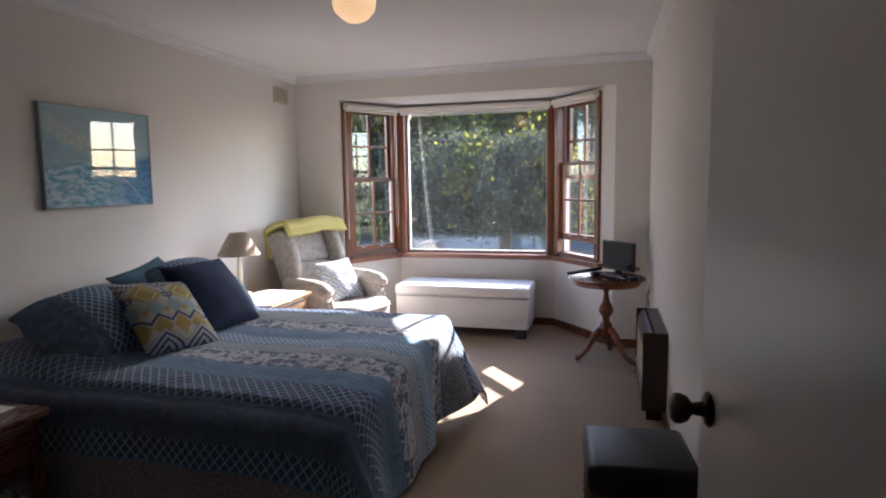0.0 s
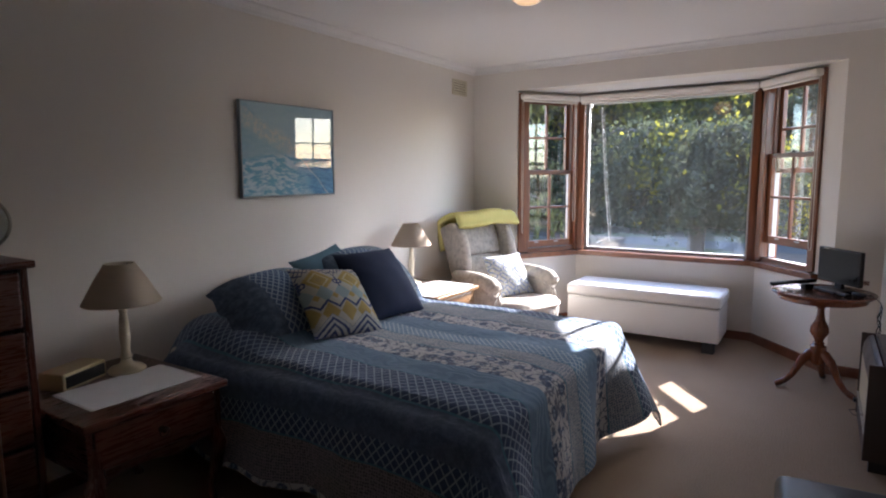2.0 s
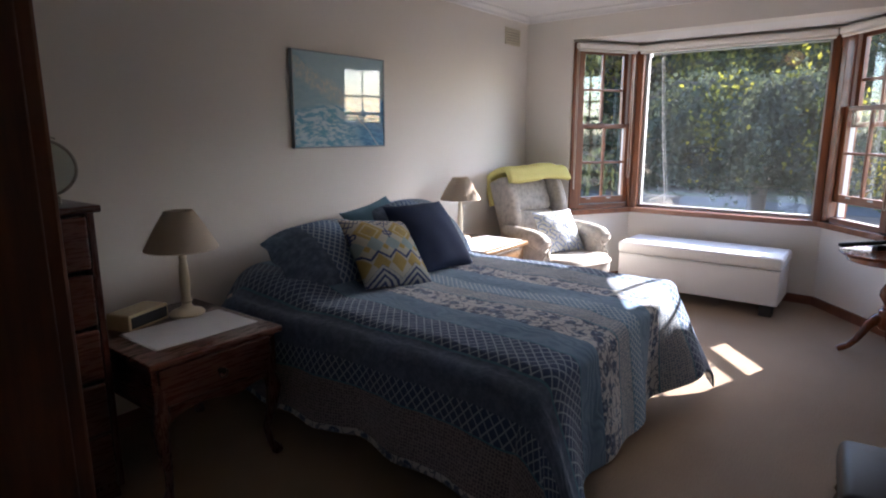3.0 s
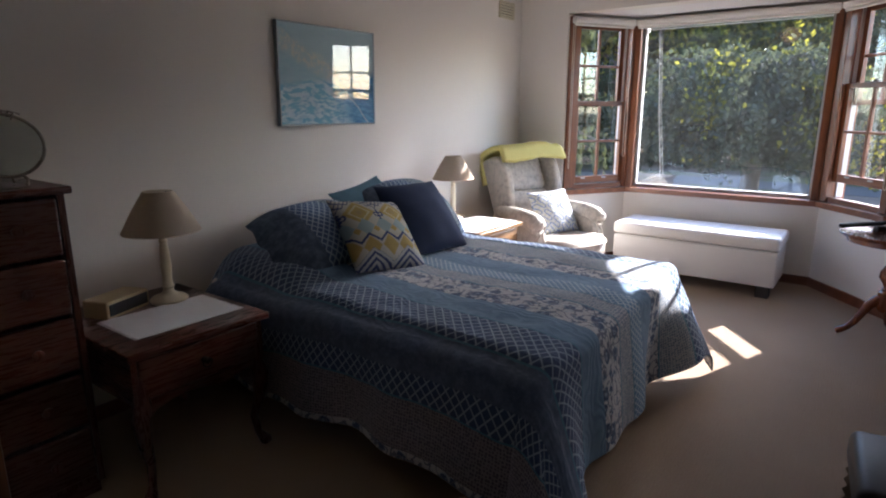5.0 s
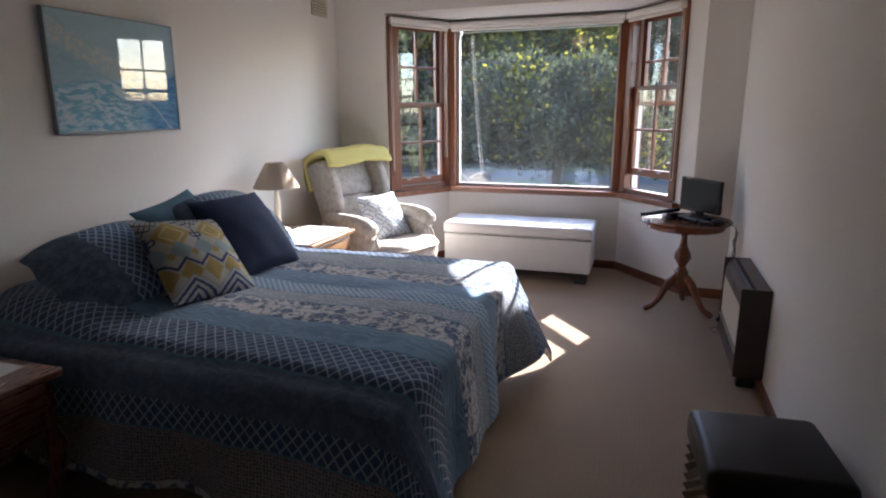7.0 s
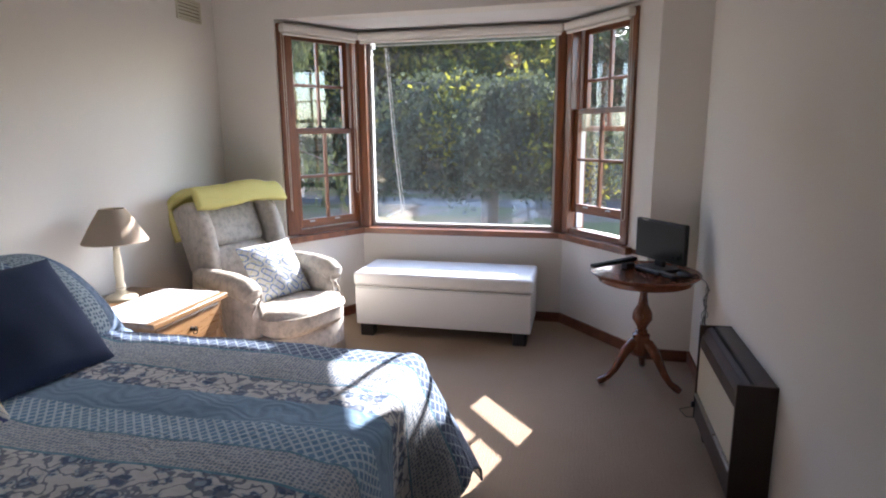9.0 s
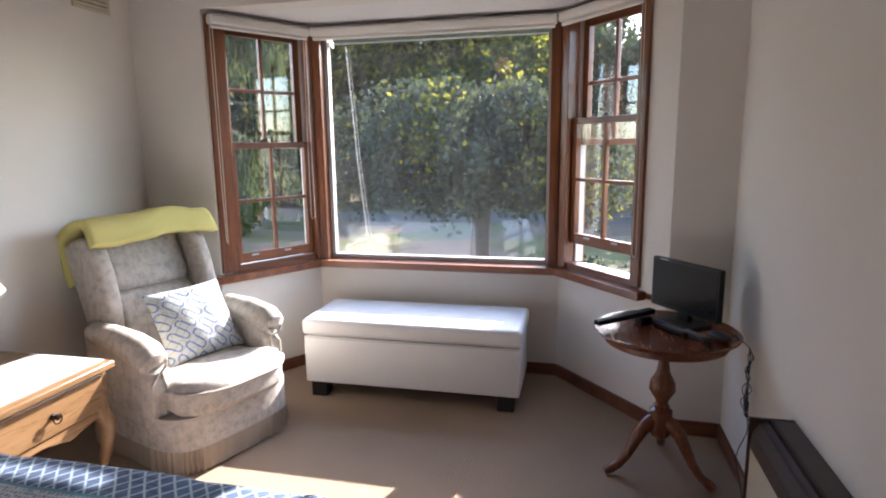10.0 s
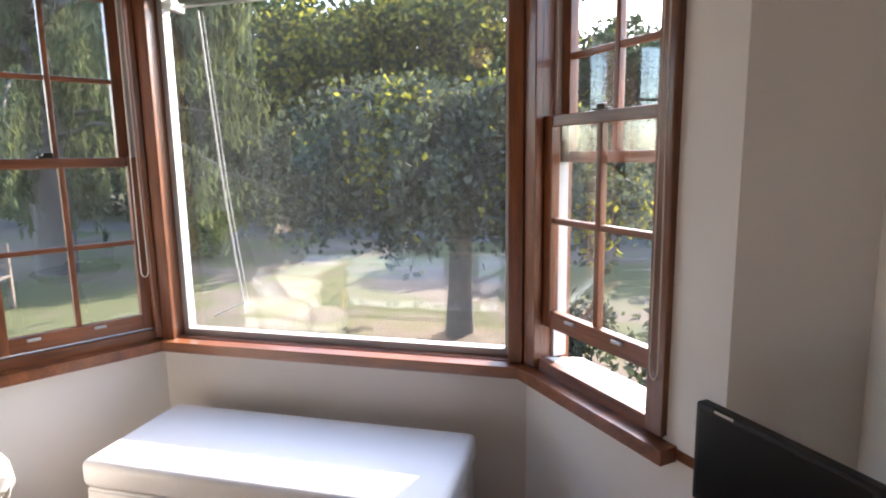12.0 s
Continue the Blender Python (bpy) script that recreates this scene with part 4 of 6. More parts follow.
# clock radio
radio = thing("clock_radio", Matrix.Translation((-2.44, 1.235, 0.57)) @ Matrix.Rotation(radians(20), 4, "Z"), "old cream clock radio on the dark bedside table", "clock radio")
part("case", box(B(), -0.07, -0.105, 0, 0.05, 0.105, 0.07, 0.006), surface("aged_plastic", (0.42, 0.33, 0.18), (0.52, 0.42, 0.24), 0.5), radio)
part("display", box(B(), 0.046, -0.095, 0.012, 0.053, 0.095, 0.058, 0.002), BLACKPLASTIC, radio, "black front display")
# small pot of cream on the other table
bm = lathe(B(), [(0.024, 0), (0.026, 0.008), (0.026, 0.024), (0.023, 0.030), (0.0, 0.031)], 20, (-2.60, 3.46, 0.5705))
tagged(part("small_jar", bm, surface("pale_green_jar", (0.42, 0.5, 0.34), (0.6, 0.66, 0.55), 0.3), smooth=True), "small pale green jar beside the lamp", "jar")

# chest of drawers
chest = thing("chest_of_drawers", pose(-2.73, 0.36, 0), "tall dark mahogany chest of drawers against the wall", "chest of drawers")
CW, CD, CH = 0.64, 0.544, 1.113
part("top", box(B(), 0, 0.0, CH - 0.025, CD + 0.02, CW + 0.02, CH, 0.006, 3), MAHOGANY["y"], chest, smooth=True)
part("body", box(box(box(box(B(), 0.005, 0, 0.05, CD, 0.02, CH - 0.025), 0.005, CW - 0.02, 0.05, CD, CW, CH - 0.025), 0.005, 0.02, 0.05, 0.015, CW - 0.02, CH - 0.025), 0.015, 0.02, 0.05, CD - 0.02, CW - 0.02, 0.07), MAHOGANY["z"], chest)
part("plinth", box(B(), 0.01, 0.01, 0, CD - 0.02, CW - 0.01, 0.05), MAHOGANY["y"], chest)
dz = (CH - 0.025 - 0.075) / 5
for i in range(5):
    z0 = 0.078 + i * dz
    d = part("drawer", box(B(), CD - 0.025, 0.024, z0, CD + 0.004, CW - 0.024, z0 + dz - 0.014, 0.008, 2), MAHOGANY["y"], chest)
    for yy in (0.15, CW - 0.15):
        part("knob", lathe(B(), [(0.008, 0), (0.008, 0.012), (0.018, 0.018), (0.018, 0.026), (0.0, 0.032)], 14, m=Matrix.Translation((CD + 0.004, yy, z0 + dz / 2)) @ Matrix.Rotation(radians(90), 4, "Y")), MAHOGANY["z"], d, smooth=True)
# vanity mirror on it
SILVER = surface("tarnished_silver", (0.32, 0.30, 0.26), (0.5, 0.47, 0.42), 0.3, 20, 100, metal=0.9)
mirror = thing("vanity_mirror", Matrix.Translation((-2.34, 0.90, CH)) @ Matrix.Rotation(radians(-40), 4, "Z") @ Matrix.Rotation(radians(90), 4, "Z"), "oval tarnished silver vanity mirror on the chest of drawers", "mirror")
mm, mt, mb = nodes_of("mirror_silvering")
mb.inputs["Metallic"].default_value, mb.inputs["Roughness"].default_value = 1.0, 0.03
mb.inputs["Base Color"].default_value = (0.55, 0.60, 0.58, 1)
bm = B()
ell = [(0.115 * math.cos(a), 0.012, 0.125 + 0.095 * math.sin(a)) for a in [2 * math.pi * k / 40 for k in range(40)]]
f = bm.faces.new([bm.verts.new(p) for p in ell])
r = bmesh.ops.extrude_face_region(bm, geom=[f])
bmesh.ops.translate(bm, vec=(0, -0.010, 0), verts=[v for v in r["geom"] if isinstance(v, bmesh.types.BMVert)])
part("glass", bm, mm, mirror, "silvered mirror glass")
bm = tube(B(), [(x * 1.04, 0.006, 0.125 + (z - 0.125) * 1.04) for x, _, z in ell + ell[:1]], 0.006, 8)
part("rim", bm, SILVER, mirror, smooth=True)
bm = B()
for k in range(-3, 4):
    tube(bm, [(0.012 * k, 0.006, 0.222 - 0.002 * k * k), (0.016 * k, 0.0, 0.24 - 0.003 * abs(k)), (0.02 * k + 0.004, 0.006, 0.236 - 0.004 * abs(k))], 0.004, 6)
part("crest", bm, SILVER, mirror, "cast floral crest", smooth=True)
for sx in (-0.06, 0.06):
    part("foot", tube(B(), [(sx * 0.7, 0.006, 0.035), (sx, 0.0, 0.02), (sx * 1.1, -0.02, 0.004), (sx * 1.1, -0.03, 0.004)], 0.005, 8), SILVER, mirror, smooth=True)
part("foot", tube(B(), [(0, 0.012, 0.06), (0, 0.05, 0.004)], 0.004, 8), SILVER, mirror)

# picture over the bed
pic = thing("framed_picture", Matrix.Translation((XL + 0.006, 2.67, 1.541)) @ Matrix.Rotation(radians(0.7), 4, "Y") @ Matrix.Rotation(radians(-0.5), 4, "Z"), "blue framed seascape print behind glass", "picture")
PW, PH = 0.735, 0.546
SLATEFRAME = surface("slate_blue_frame", (0.20, 0.26, 0.30), (0.28, 0.34, 0.38), 0.35)
bm = B()
fw, fd = 0.008, 0.028
box(bm, 0, -PW / 2, -PH / 2, fd, -PW / 2 + fw, PH / 2, 0.001)
box(bm, 0, PW / 2 - fw, -PH / 2, fd, PW / 2, PH / 2, 0.001)
box(bm, 0, -PW / 2 + fw, -PH / 2, fd, PW / 2 - fw, -PH / 2 + fw, 0.001)
box(bm, 0, -PW / 2 + fw, PH / 2 - fw, fd, PW / 2 - fw, PH / 2, 0.001)
part("frame", bm, SLATEFRAME, pic)


def seascape():
    m, t, b = nodes_of("seascape_print")
    v = coords(t, (1, 1, 1))
    wn_ = add(t, "ShaderNodeTexNoise", Scale=5.0, Detail=3.0)
    t.links.new(v, wn_.inputs["Vector"])
    vm = t.nodes.new("ShaderNodeVectorMath")
    vm.operation = "MULTIPLY_ADD"
    t.links.new(wn_.outputs["Color"], vm.inputs[0])
    vm.inputs[1].default_value = (0.0, 0.11, 0.07)
    t.links.new(v, vm.inputs[2])
    sep = t.nodes.new("ShaderNodeSeparateXYZ")
    t.links.new(vm.outputs[0], sep.inputs[0])
    y, z = math_node(t, "SUBTRACT", sep.outputs[1], 0.055), math_node(t, "SUBTRACT", sep.outputs[2], 0.035)

    def strokes(sy, sz, scale, detail=4.0):
        mp = t.nodes.new("ShaderNodeMapping")
        mp.inputs["Scale"].default_value = (1, sy, sz)
        t.links.new(vm.outputs[0], mp.inputs["Vector"])
        return noise_tex(t, mp.outputs[0], scale, detail, 0.6)

    n1, n2, n3 = strokes(1.5, 4.0, 4.0), strokes(3.0, 9.0, 5.0), strokes(8, 8, 4.0)
    sky_ = mix(t, n1, (0.28, 0.44, 0.52), (0.42, 0.58, 0.63))
    hill = mix(t, n2, (0.20, 0.38, 0.49), (0.37, 0.54, 0.60))
    ridge = math_node(t, "ADD", z, math_node(t, "ADD", math_node(t, "MULTIPLY", y, 0.75), math_node(t, "MULTIPLY_ADD", n1, 0.12, -0.06)))
    top = mix(t, sharp(t, ridge, 0.015, 0.02), hill, sky_)
    town = mix(t, sharp(t, n3, 0.52, 0.08), (0.40, 0.52, 0.54), (0.62, 0.62, 0.52))
    tb = math_node(t, "MULTIPLY", sharp(t, math_node(t, "SUBTRACT", 0.075, math_node(t, "ABSOLUTE", math_node(t, "ADD", math_node(t, "ADD", z, -0.02), math_node(t, "MULTIPLY", y, 0.45)))), 0.02, 0.03), sharp(t, math_node(t, "SUBTRACT", 0.0, y), -0.1, 0.12))
    top = mix(t, math_node(t, "MULTIPLY", tb, 0.75), top, town)
    sea = mix(t, sharp(t, n2, 0.5, 0.14), (0.035, 0.17, 0.38), (0.11, 0.34, 0.56))
    surf = mix(t, sharp(t, n2, 0.5, 0.10), (0.13, 0.37, 0.54), (0.50, 0.66, 0.72))
    low = mix(t, sharp(t, math_node(t, "ADD", y, math_node(t, "MULTIPLY_ADD", n1, 0.3, -0.15)), 0.10, 0.10), surf, sea)
    col = mix(t, sharp(t, math_node(t, "ADD", z, math_node(t, "MULTIPLY", y, -0.12)), -0.02, 0.025), low, top)
    diag = math_node(t, "ABSOLUTE", math_node(t, "ADD", z, math_node(t, "MULTIPLY_ADD", y, 0.95, -0.02)))
    path = math_node(t, "MULTIPLY", math_node(t, "MULTIPLY_ADD", sharp(t, diag, 0.007, 0.005), -0.55, 0.55), sharp(t, y, 0.08, 0.03))
    col = mix(t, path, col, (0.55, 0.64, 0.66))
    t.links.new(col, b.inputs["Base Color"])
    b.inputs["Roughness"].default_value = 0.7
    b.inputs["Coat Weight"].default_value = 1.0
    b.inputs["Coat Roughness"].default_value = 0.02
    b.inputs["Coat IOR"].default_value = 1.52
    return m


part("print", box(B(), 0.002, -PW / 2 + fw, -PH / 2 + fw, fd - 0.004, PW / 2 - fw, PH / 2 - fw), seascape(), pic, "blue and white painted seascape under glass")

# wall vent
vent = thing("wall_vent", pose(XL, 4.69, 2.157), "small cream slotted plaster wall vent", "vent")
VENT = surface("vent_cream", (0.55, 0.50, 0.36), (0.62, 0.57, 0.42), 0.6)
VY, VZ = 0.118, 0.066
bm = B()
box(bm, 0, -VY, -VZ, 0.012, -VY + 0.012, VZ, 0.001)
box(bm, 0, VY - 0.012, -VZ, 0.012, VY, VZ, 0.001)
box(bm, 0, -VY + 0.012, -VZ, 0.012, VY - 0.012, -VZ + 0.012)
box(bm, 0, -VY + 0.012, VZ - 0.012, 0.012, VY - 0.012, VZ)
part("frame", bm, VENT, vent)
part("backing", box(B(), 0.0005, -VY + 0.012, -VZ + 0.012, 0.002, VY - 0.012, VZ - 0.012), surface("vent_shadow", (0.12, 0.10, 0.065), (0.16, 0.13, 0.09), 0.9), vent)
for i in range(5):
    z = -VZ + 0.0235 + i * 0.0213
    part("slat", box(B(), 0.002, -VY + 0.012, z - 0.0072, 0.011, VY - 0.012, z + 0.0072, 0.001), VENT, vent)

# ceiling light
lamp = thing("ceiling_light", pose(-1.13, 2.63, ZC), "round amber glass ceiling light, switched on", "ceiling light")
gm, gt, gb = nodes_of("amber_opal_glass")
gb.inputs["Base Color"].default_value = (0.72, 0.52, 0.30, 1)
gb.inputs["Roughness"].default_value = 0.25
gn = noise_tex(gt, coords(gt), 14, 4.0)
gt.links.new(mix(gt, gn, (1.0, 0.55, 0.22), (1.0, 0.72, 0.42)), gb.inputs["Emission Color"])
gb.inputs["Emission Strength"].default_value = 0.07
part("gallery", lathe(B(), [(0.055, 0), (0.060, -0.015), (0.050, -0.035), (0.045, -0.045)], 28), WHITEPAINT, lamp, "white metal fitting", smooth=True)
part("globe", lathe(B(), [(0.048, -0.045), (0.075, -0.060), (0.098, -0.090), (0.104, -0.125), (0.096, -0.158), (0.072, -0.185), (0.045, -0.205), (0.0, -0.214)], 36), gm, lamp, "amber glass globe", smooth=True)

# ---- wing armchair ----
CHX = Matrix.Translation((-2.145, 4.43, 0)) @ Matrix.Rotation(radians(-20), 4, "Z")
chair = thing("wing_armchair", CHX, "pale floral wing-back rocker recliner in the corner", "armchair")


def soft(bm, x0, y0, z0, x1, y1, z1, r, seg=4):
    return box(bm, x0, y0, z0, x1, y1, z1, r, seg)


def slab(outline, y0, y1, r=0.02):
    """A side profile in x and z, given thickness along y and rounded."""
    bm = B()
    a = [bm.verts.new((x, y0, z)) for x, z in outline]
    b = [bm.verts.new((x, y1, z)) for x, z in outline]
    n = len(outline)
    for i in range(n):
        bm.faces.new((a[i], a[(i + 1) % n], b[(i + 1) % n], b[i]))
    bm.faces.new(a[::-1])
    bm.faces.new(b)
    bmesh.ops.recalc_face_normals(bm, faces=bm.faces)
    if r:
        bmesh.ops.bevel(bm, geom=bm.edges[:], offset=r, segments=3, profile=0.5, affect="EDGES", clamp_overlap=True)
    return bm


# base with a gathered skirt
n = 120
out = []
for i in range(n):
    a = 2 * math.pi * i / n
    ca, sa = math.cos(a), math.sin(a)
    ex = 0.40 * math.copysign(abs(ca) ** 0.45, ca)
    ey = 0.345 * math.copysign(abs(sa) ** 0.45, sa)
    out.append((ex - 0.02, ey, 0.010 * math.sin(i * 2.9) + 0.004 * math.sin(i * 5.3)))
FRINGE = surface("tan_bullion_fringe", (0.25, 0.20, 0.15), (0.43, 0.36, 0.28), 0.95, 30, 260, 0.8, 0.003, stretch=(1, 1, 0.15), spec=0.1)


def skirt_ring(levels):
    ring_bm = B()
    rr = [[ring_bm.verts.new((x * (1 + w * k / 0.4), y * (1 + w * k / 0.4), z)) for x, y, w in out] for z, k in levels]
    for lo_, hi_ in zip(rr, rr[1:]):
        for q in range(n):
            ring_bm.faces.new((lo_[q], lo_[(q + 1) % n], hi_[(q + 1) % n], hi_[q]))
    ring_bm.faces.new(rr[0][::-1])
    ring_bm.faces.new(rr[-1])
    return ring_bm


part("fringe", skirt_ring([(0.010, 1.1), (0.05, 1.0), (0.09, 0.8), (0.115, 0.35)]), FRINGE, chair, "tan bullion fringe round the base", smooth=True)
part("base", skirt_ring([(0.113, 0.1), (0.125, 0.1), (0.15, 0.0), (0.24, 0.0), (0.262, -0.02)]), CHAIRCLOTH, chair, "upholstered base", smooth=True)
# seat cushion, rounded at the front
bm = B()
NX, NY = 22, 18
def seat_pt(i, j, top):
    u, v = i / NX, -1 + 2 * j / NY
    x = -0.20 + 0.64 * u
    hw = 0.245 + 0.055 * smooth_step(u, 0.58, 0.74) - 0.05 * smooth_step(u, 0.86, 1.0)
    x -= 0.075 * v ** 4 * smooth_step(u, 0.55, 1.0)
    e = (1 - abs(v) ** 5) ** 0.4 * (1 - max(0, (u - 0.5) * 2) ** 5) ** 0.45
    e = 0.42 + 0.58 * e
    z = 0.335 + (0.07 * e + 0.03 * (u - 0.3) * e + 0.012 * noise.noise((u * 3, v * 2, 1)) * e) * (1 if top else -1.0)
    return (x, v * hw, z)
T_ = [[bm.verts.new(seat_pt(i, j, True)) for j in range(NY + 1)] for i in range(NX + 1)]
U_ = [[bm.verts.new(seat_pt(i, j, False)) for j in range(NY + 1)] for i in range(NX + 1)]
for i in range(NX):
    for j in range(NY):
        bm.faces.new((T_[i][j], T_[i + 1][j], T_[i + 1][j + 1], T_[i][j + 1]))
        bm.faces.new((U_[i][j], U_[i][j + 1], U_[i + 1][j + 1], U_[i + 1][j]))
ring = [(i, 0) for i in range(NX)] + [(NX, j) for j in range(NY)] + [(i, NY) for i in range(NX, 0, -1)] + [(0, j) for j in range(NY, 0, -1)]
for (i, j), (k, l) in zip(ring, ring[1:] + ring[:1]):
    bm.faces.new((T_[i][j], U_[i][j], U_[k][l], T_[k][l]))
bmesh.ops.remove_doubles(bm, verts=bm.verts, dist=0.0008)
seat = part("seat", bm, CHAIRCLOTH, chair, "plump rounded seat cushion", smooth=True)
pp = [(0.446 - 0.075 * v ** 4, v * 0.252, 0.372) for v in [-1 + 2 * k / 20 for k in range(21)]]
part("piping", tube(B(), [(-0.0, -0.247, 0.372), (0.18, -0.262, 0.372), (0.26, -0.300, 0.372), (0.33, -0.292, 0.372)] + pp + [(0.33, 0.292, 0.372), (0.26, 0.300, 0.372), (0.18, 0.262, 0.372), (0.0, 0.247, 0.372)], 0.007, 8), CHAIRCLOTH, seat, smooth=True)
# arms with rolled fronts
for s in (-1, 1):
    y0, y1 = (s * 0.25, s * 0.355) if s > 0 else (s * 0.355, s * 0.25)
    prof = [(-0.28, 0.20), (0.18, 0.20), (0.235, 0.26), (0.255, 0.40), (0.235, 0.47), (0.17, 0.53), (-0.02, 0.545), (-0.28, 0.56)]
    arm = part("arm", slab(prof, y0, y1, 0.025), CHAIRCLOTH, chair, smooth=True)
    part("arm_roll", tube(B(), [(-0.24, s * 0.315, 0.565), (-0.1, s * 0.318, 0.563), (0.08, s * 0.32, 0.555), (0.19, s * 0.322, 0.535), (0.235, s * 0.322, 0.505), (0.242, s * 0.32, 0.495)], [0.05, 0.062, 0.068, 0.070, 0.062, 0.035], 16), CHAIRCLOTH, arm, smooth=True)
    fr = [(0.246, s * (0.318 + 0.046 * math.cos(a)), 0.505 + 0.046 * math.sin(a)) for a in [math.pi * (1.35 - 1.9 * k / 14) * 1.0 for k in range(15)]]
    part("arm_piping", tube(B(), [(0.240, s * 0.29, 0.27), (0.252, s * 0.285, 0.40)] + fr + [(0.250, s * 0.345, 0.42), (0.240, s * 0.345, 0.27)], 0.007, 8), CHAIRCLOTH, arm, smooth=True)
# raked back: outer shell, wings, cushions
RAKE = Matrix.Translation((-0.145, 0, 0.315)) @ Matrix.Rotation(radians(-22), 4, "Y")


def raked(bm):
    bmesh.ops.transform(bm, matrix=RAKE, verts=bm.verts)
    return bm


part("backrest", raked(soft(B(), -0.13, -0.27, -0.05, -0.02, 0.285, 0.70, 0.05)), CHAIRCLOTH, chair, smooth=True)
part("back_cushion", raked(soft(B(), -0.06, -0.205, 0.05, 0.045, 0.22, 0.43, 0.045)), CHAIRCLOTH, chair, "plump lumbar cushion", smooth=True)
part("head_cushion", raked(soft(B(), -0.06, -0.205, 0.425, 0.055, 0.22, 0.70, 0.05)), CHAIRCLOTH, chair, "soft head cushion", smooth=True)
for s in (-1, 1):
    y0, y1 = (0.225, 0.305) if s > 0 else (-0.29, -0.21)
    wing = [(-0.12, 0.14), (0.02, 0.15), (0.09, 0.24), (0.135, 0.36), (0.155, 0.50), (0.145, 0.62), (0.10, 0.695), (0.02, 0.72), (-0.12, 0.72)]
    part("wing", raked(slab(wing, y0, y1, 0.03)), CHAIRCLOTH, chair, "padded wing", smooth=True)
# folded yellow blanket over the top
bm = B()
n, mrows = 30, 26
prof = []
for k in range(mrows + 1):
    a = k / mrows
    prof.append(a)
rows = []
for i in range(n + 1):
    y = -0.30 + 0.645 * i / n
    row = []
    for a in prof:
        # a runs from the front hem over the top to the back hem
        if a < 0.38:
            x, z = 0.18 - 0.03 * a, 0.635 + 0.26 * a
        elif a < 0.62:
            th = (a - 0.38) / 0.24 * math.pi
            x, z = 0.02 + 0.145 * math.cos(th), 0.735 + 0.045 * math.sin(th)
        else:
            x, z = -0.135, 0.73 - (a - 0.62) * 0.55
        edge = smooth_step(abs(y + 0.02), 0.24, 0.42)
        z += -0.02 * edge + 0.02 * noise.noise((y * 6, a * 5, 3)) + 0.008 * math.sin(y * 9) + 0.008 * noise.noise((y * 17, a * 12, 7))
        x += 0.012 * noise.noise((y * 5, a * 4, 9))
        row.append(bm.verts.new(CHX @ RAKE @ Vector((x, y, z))))
    rows.append(row)
for i in range(n):
    for k in range(mrows):
        bm.faces.new((rows[i][k], rows[i + 1][k], rows[i + 1][k + 1], rows[i][k + 1]))
bl = part("blanket", bm, YELLOW, None, smooth=True)
sm = bl.modifiers.new("thickness", "SOLIDIFY")
sm.thickness, sm.offset = 0.04, 0.0
tagged(bl, "folded lemon yellow wool blanket over the armchair back", "blanket")
# cushion on the chair
cu = new("cushion", pillow_mesh("cushion", 0.385, 0.37, 0.13, CHAIN, 0.05))
cu.matrix_world = CHX @ Matrix.Translation((0.0, 0.04, 0.565)) @ Matrix.Rotation(radians(90 - 6), 4, "Z") @ Matrix.Rotation(radians(-32), 4, "X") @ Matrix.Rotation(radians(-2), 4, "Y")
tagged(cu, "white cushion with linked blue and lime lines on the armchair", "cushion")

# ---- tripod table with the television ----
TX, TY, TH = 0.060, 4.51, 0.642
table = thing("tripod_table", pose(TX, TY, 0), "round polished mahogany tripod table on a turned column", "table")
part("tabletop", lathe(B(), [(0.0, TH - 0.026), (0.255, TH - 0.026), (0.268, TH - 0.024), (0.272, TH - 0.016), (0.283, TH - 0.012), (0.288, TH - 0.004), (0.284, TH), (0.272, TH), (0.266, TH - 0.003), (0.0, TH - 0.003)], 56), TABLEWOOD["y"], table, smooth=True)
part("apron_ring", lathe(B(), [(0.235, TH - 0.058), (0.245, TH - 0.052), (0.245, TH - 0.028), (0.225, TH - 0.027)], 48), TABLEWOOD["y"], table, smooth=True)
part("column", lathe(B(), [(0.0, 0.155), (0.020, 0.158), (0.036, 0.17), (0.046, 0.19), (0.046, 0.285), (0.030, 0.295), (0.034, 0.305), (0.024, 0.315), (0.030, 0.335), (0.054, 0.375), (0.051, 0.41), (0.028, 0.455), (0.021, 0.50), (0.020, 0.53), (0.030, 0.542), (0.034, 0.553), (0.024, 0.565), (0.026, 0.58), (0.070, 0.598), (0.0, 0.598)], 32), TABLEWOOD["z"], table, smooth=True)
for a in (199, 328, 80):
    c, s = math.cos(radians(a)), math.sin(radians(a))
    pts = [(c * r, s * r, z) for r, z in ((0.015, 0.245), (0.045, 0.235), (0.085, 0.195), (0.115, 0.14), (0.145, 0.085), (0.18, 0.045), (0.215, 0.028), (0.238, 0.016))]
    part("leg", tube(B(), pts, [0.026, 0.030, 0.028, 0.023, 0.019, 0.017, 0.020, 0.016], 12), TABLEWOOD["z"], table, smooth=True)
TVC = Vector((0.142, 4.61, TH - 0.003))
tvm = Matrix.Translation(TVC) @ Matrix.Rotation(radians(126), 4, "Z")
tv = thing("television", tvm, "small black flat-screen television on the tripod table", "television")
part("cabinet", box(box(B(), -0.185, -0.020, 0.045, 0.185, 0.010, 0.265, 0.006), -0.13, -0.052, 0.07, 0.13, -0.019, 0.235, 0.012), BLACKPLASTIC, tv)
part("screen", box(B(), -0.172, 0.0095, 0.062, 0.172, 0.0115, 0.255), SCREEN, tv, "dark glossy screen")
part("badge", box(B(), 0.09, 0.010, 0.2575, 0.135, 0.0118, 0.2625), SILVER, tv)
part("stand", box(box(B(), -0.10, -0.065, 0, 0.10, 0.075, 0.012, 0.005), -0.03, -0.02, 0.011, 0.03, 0.004, 0.05, 0.004), BLACKPLASTIC, tv)
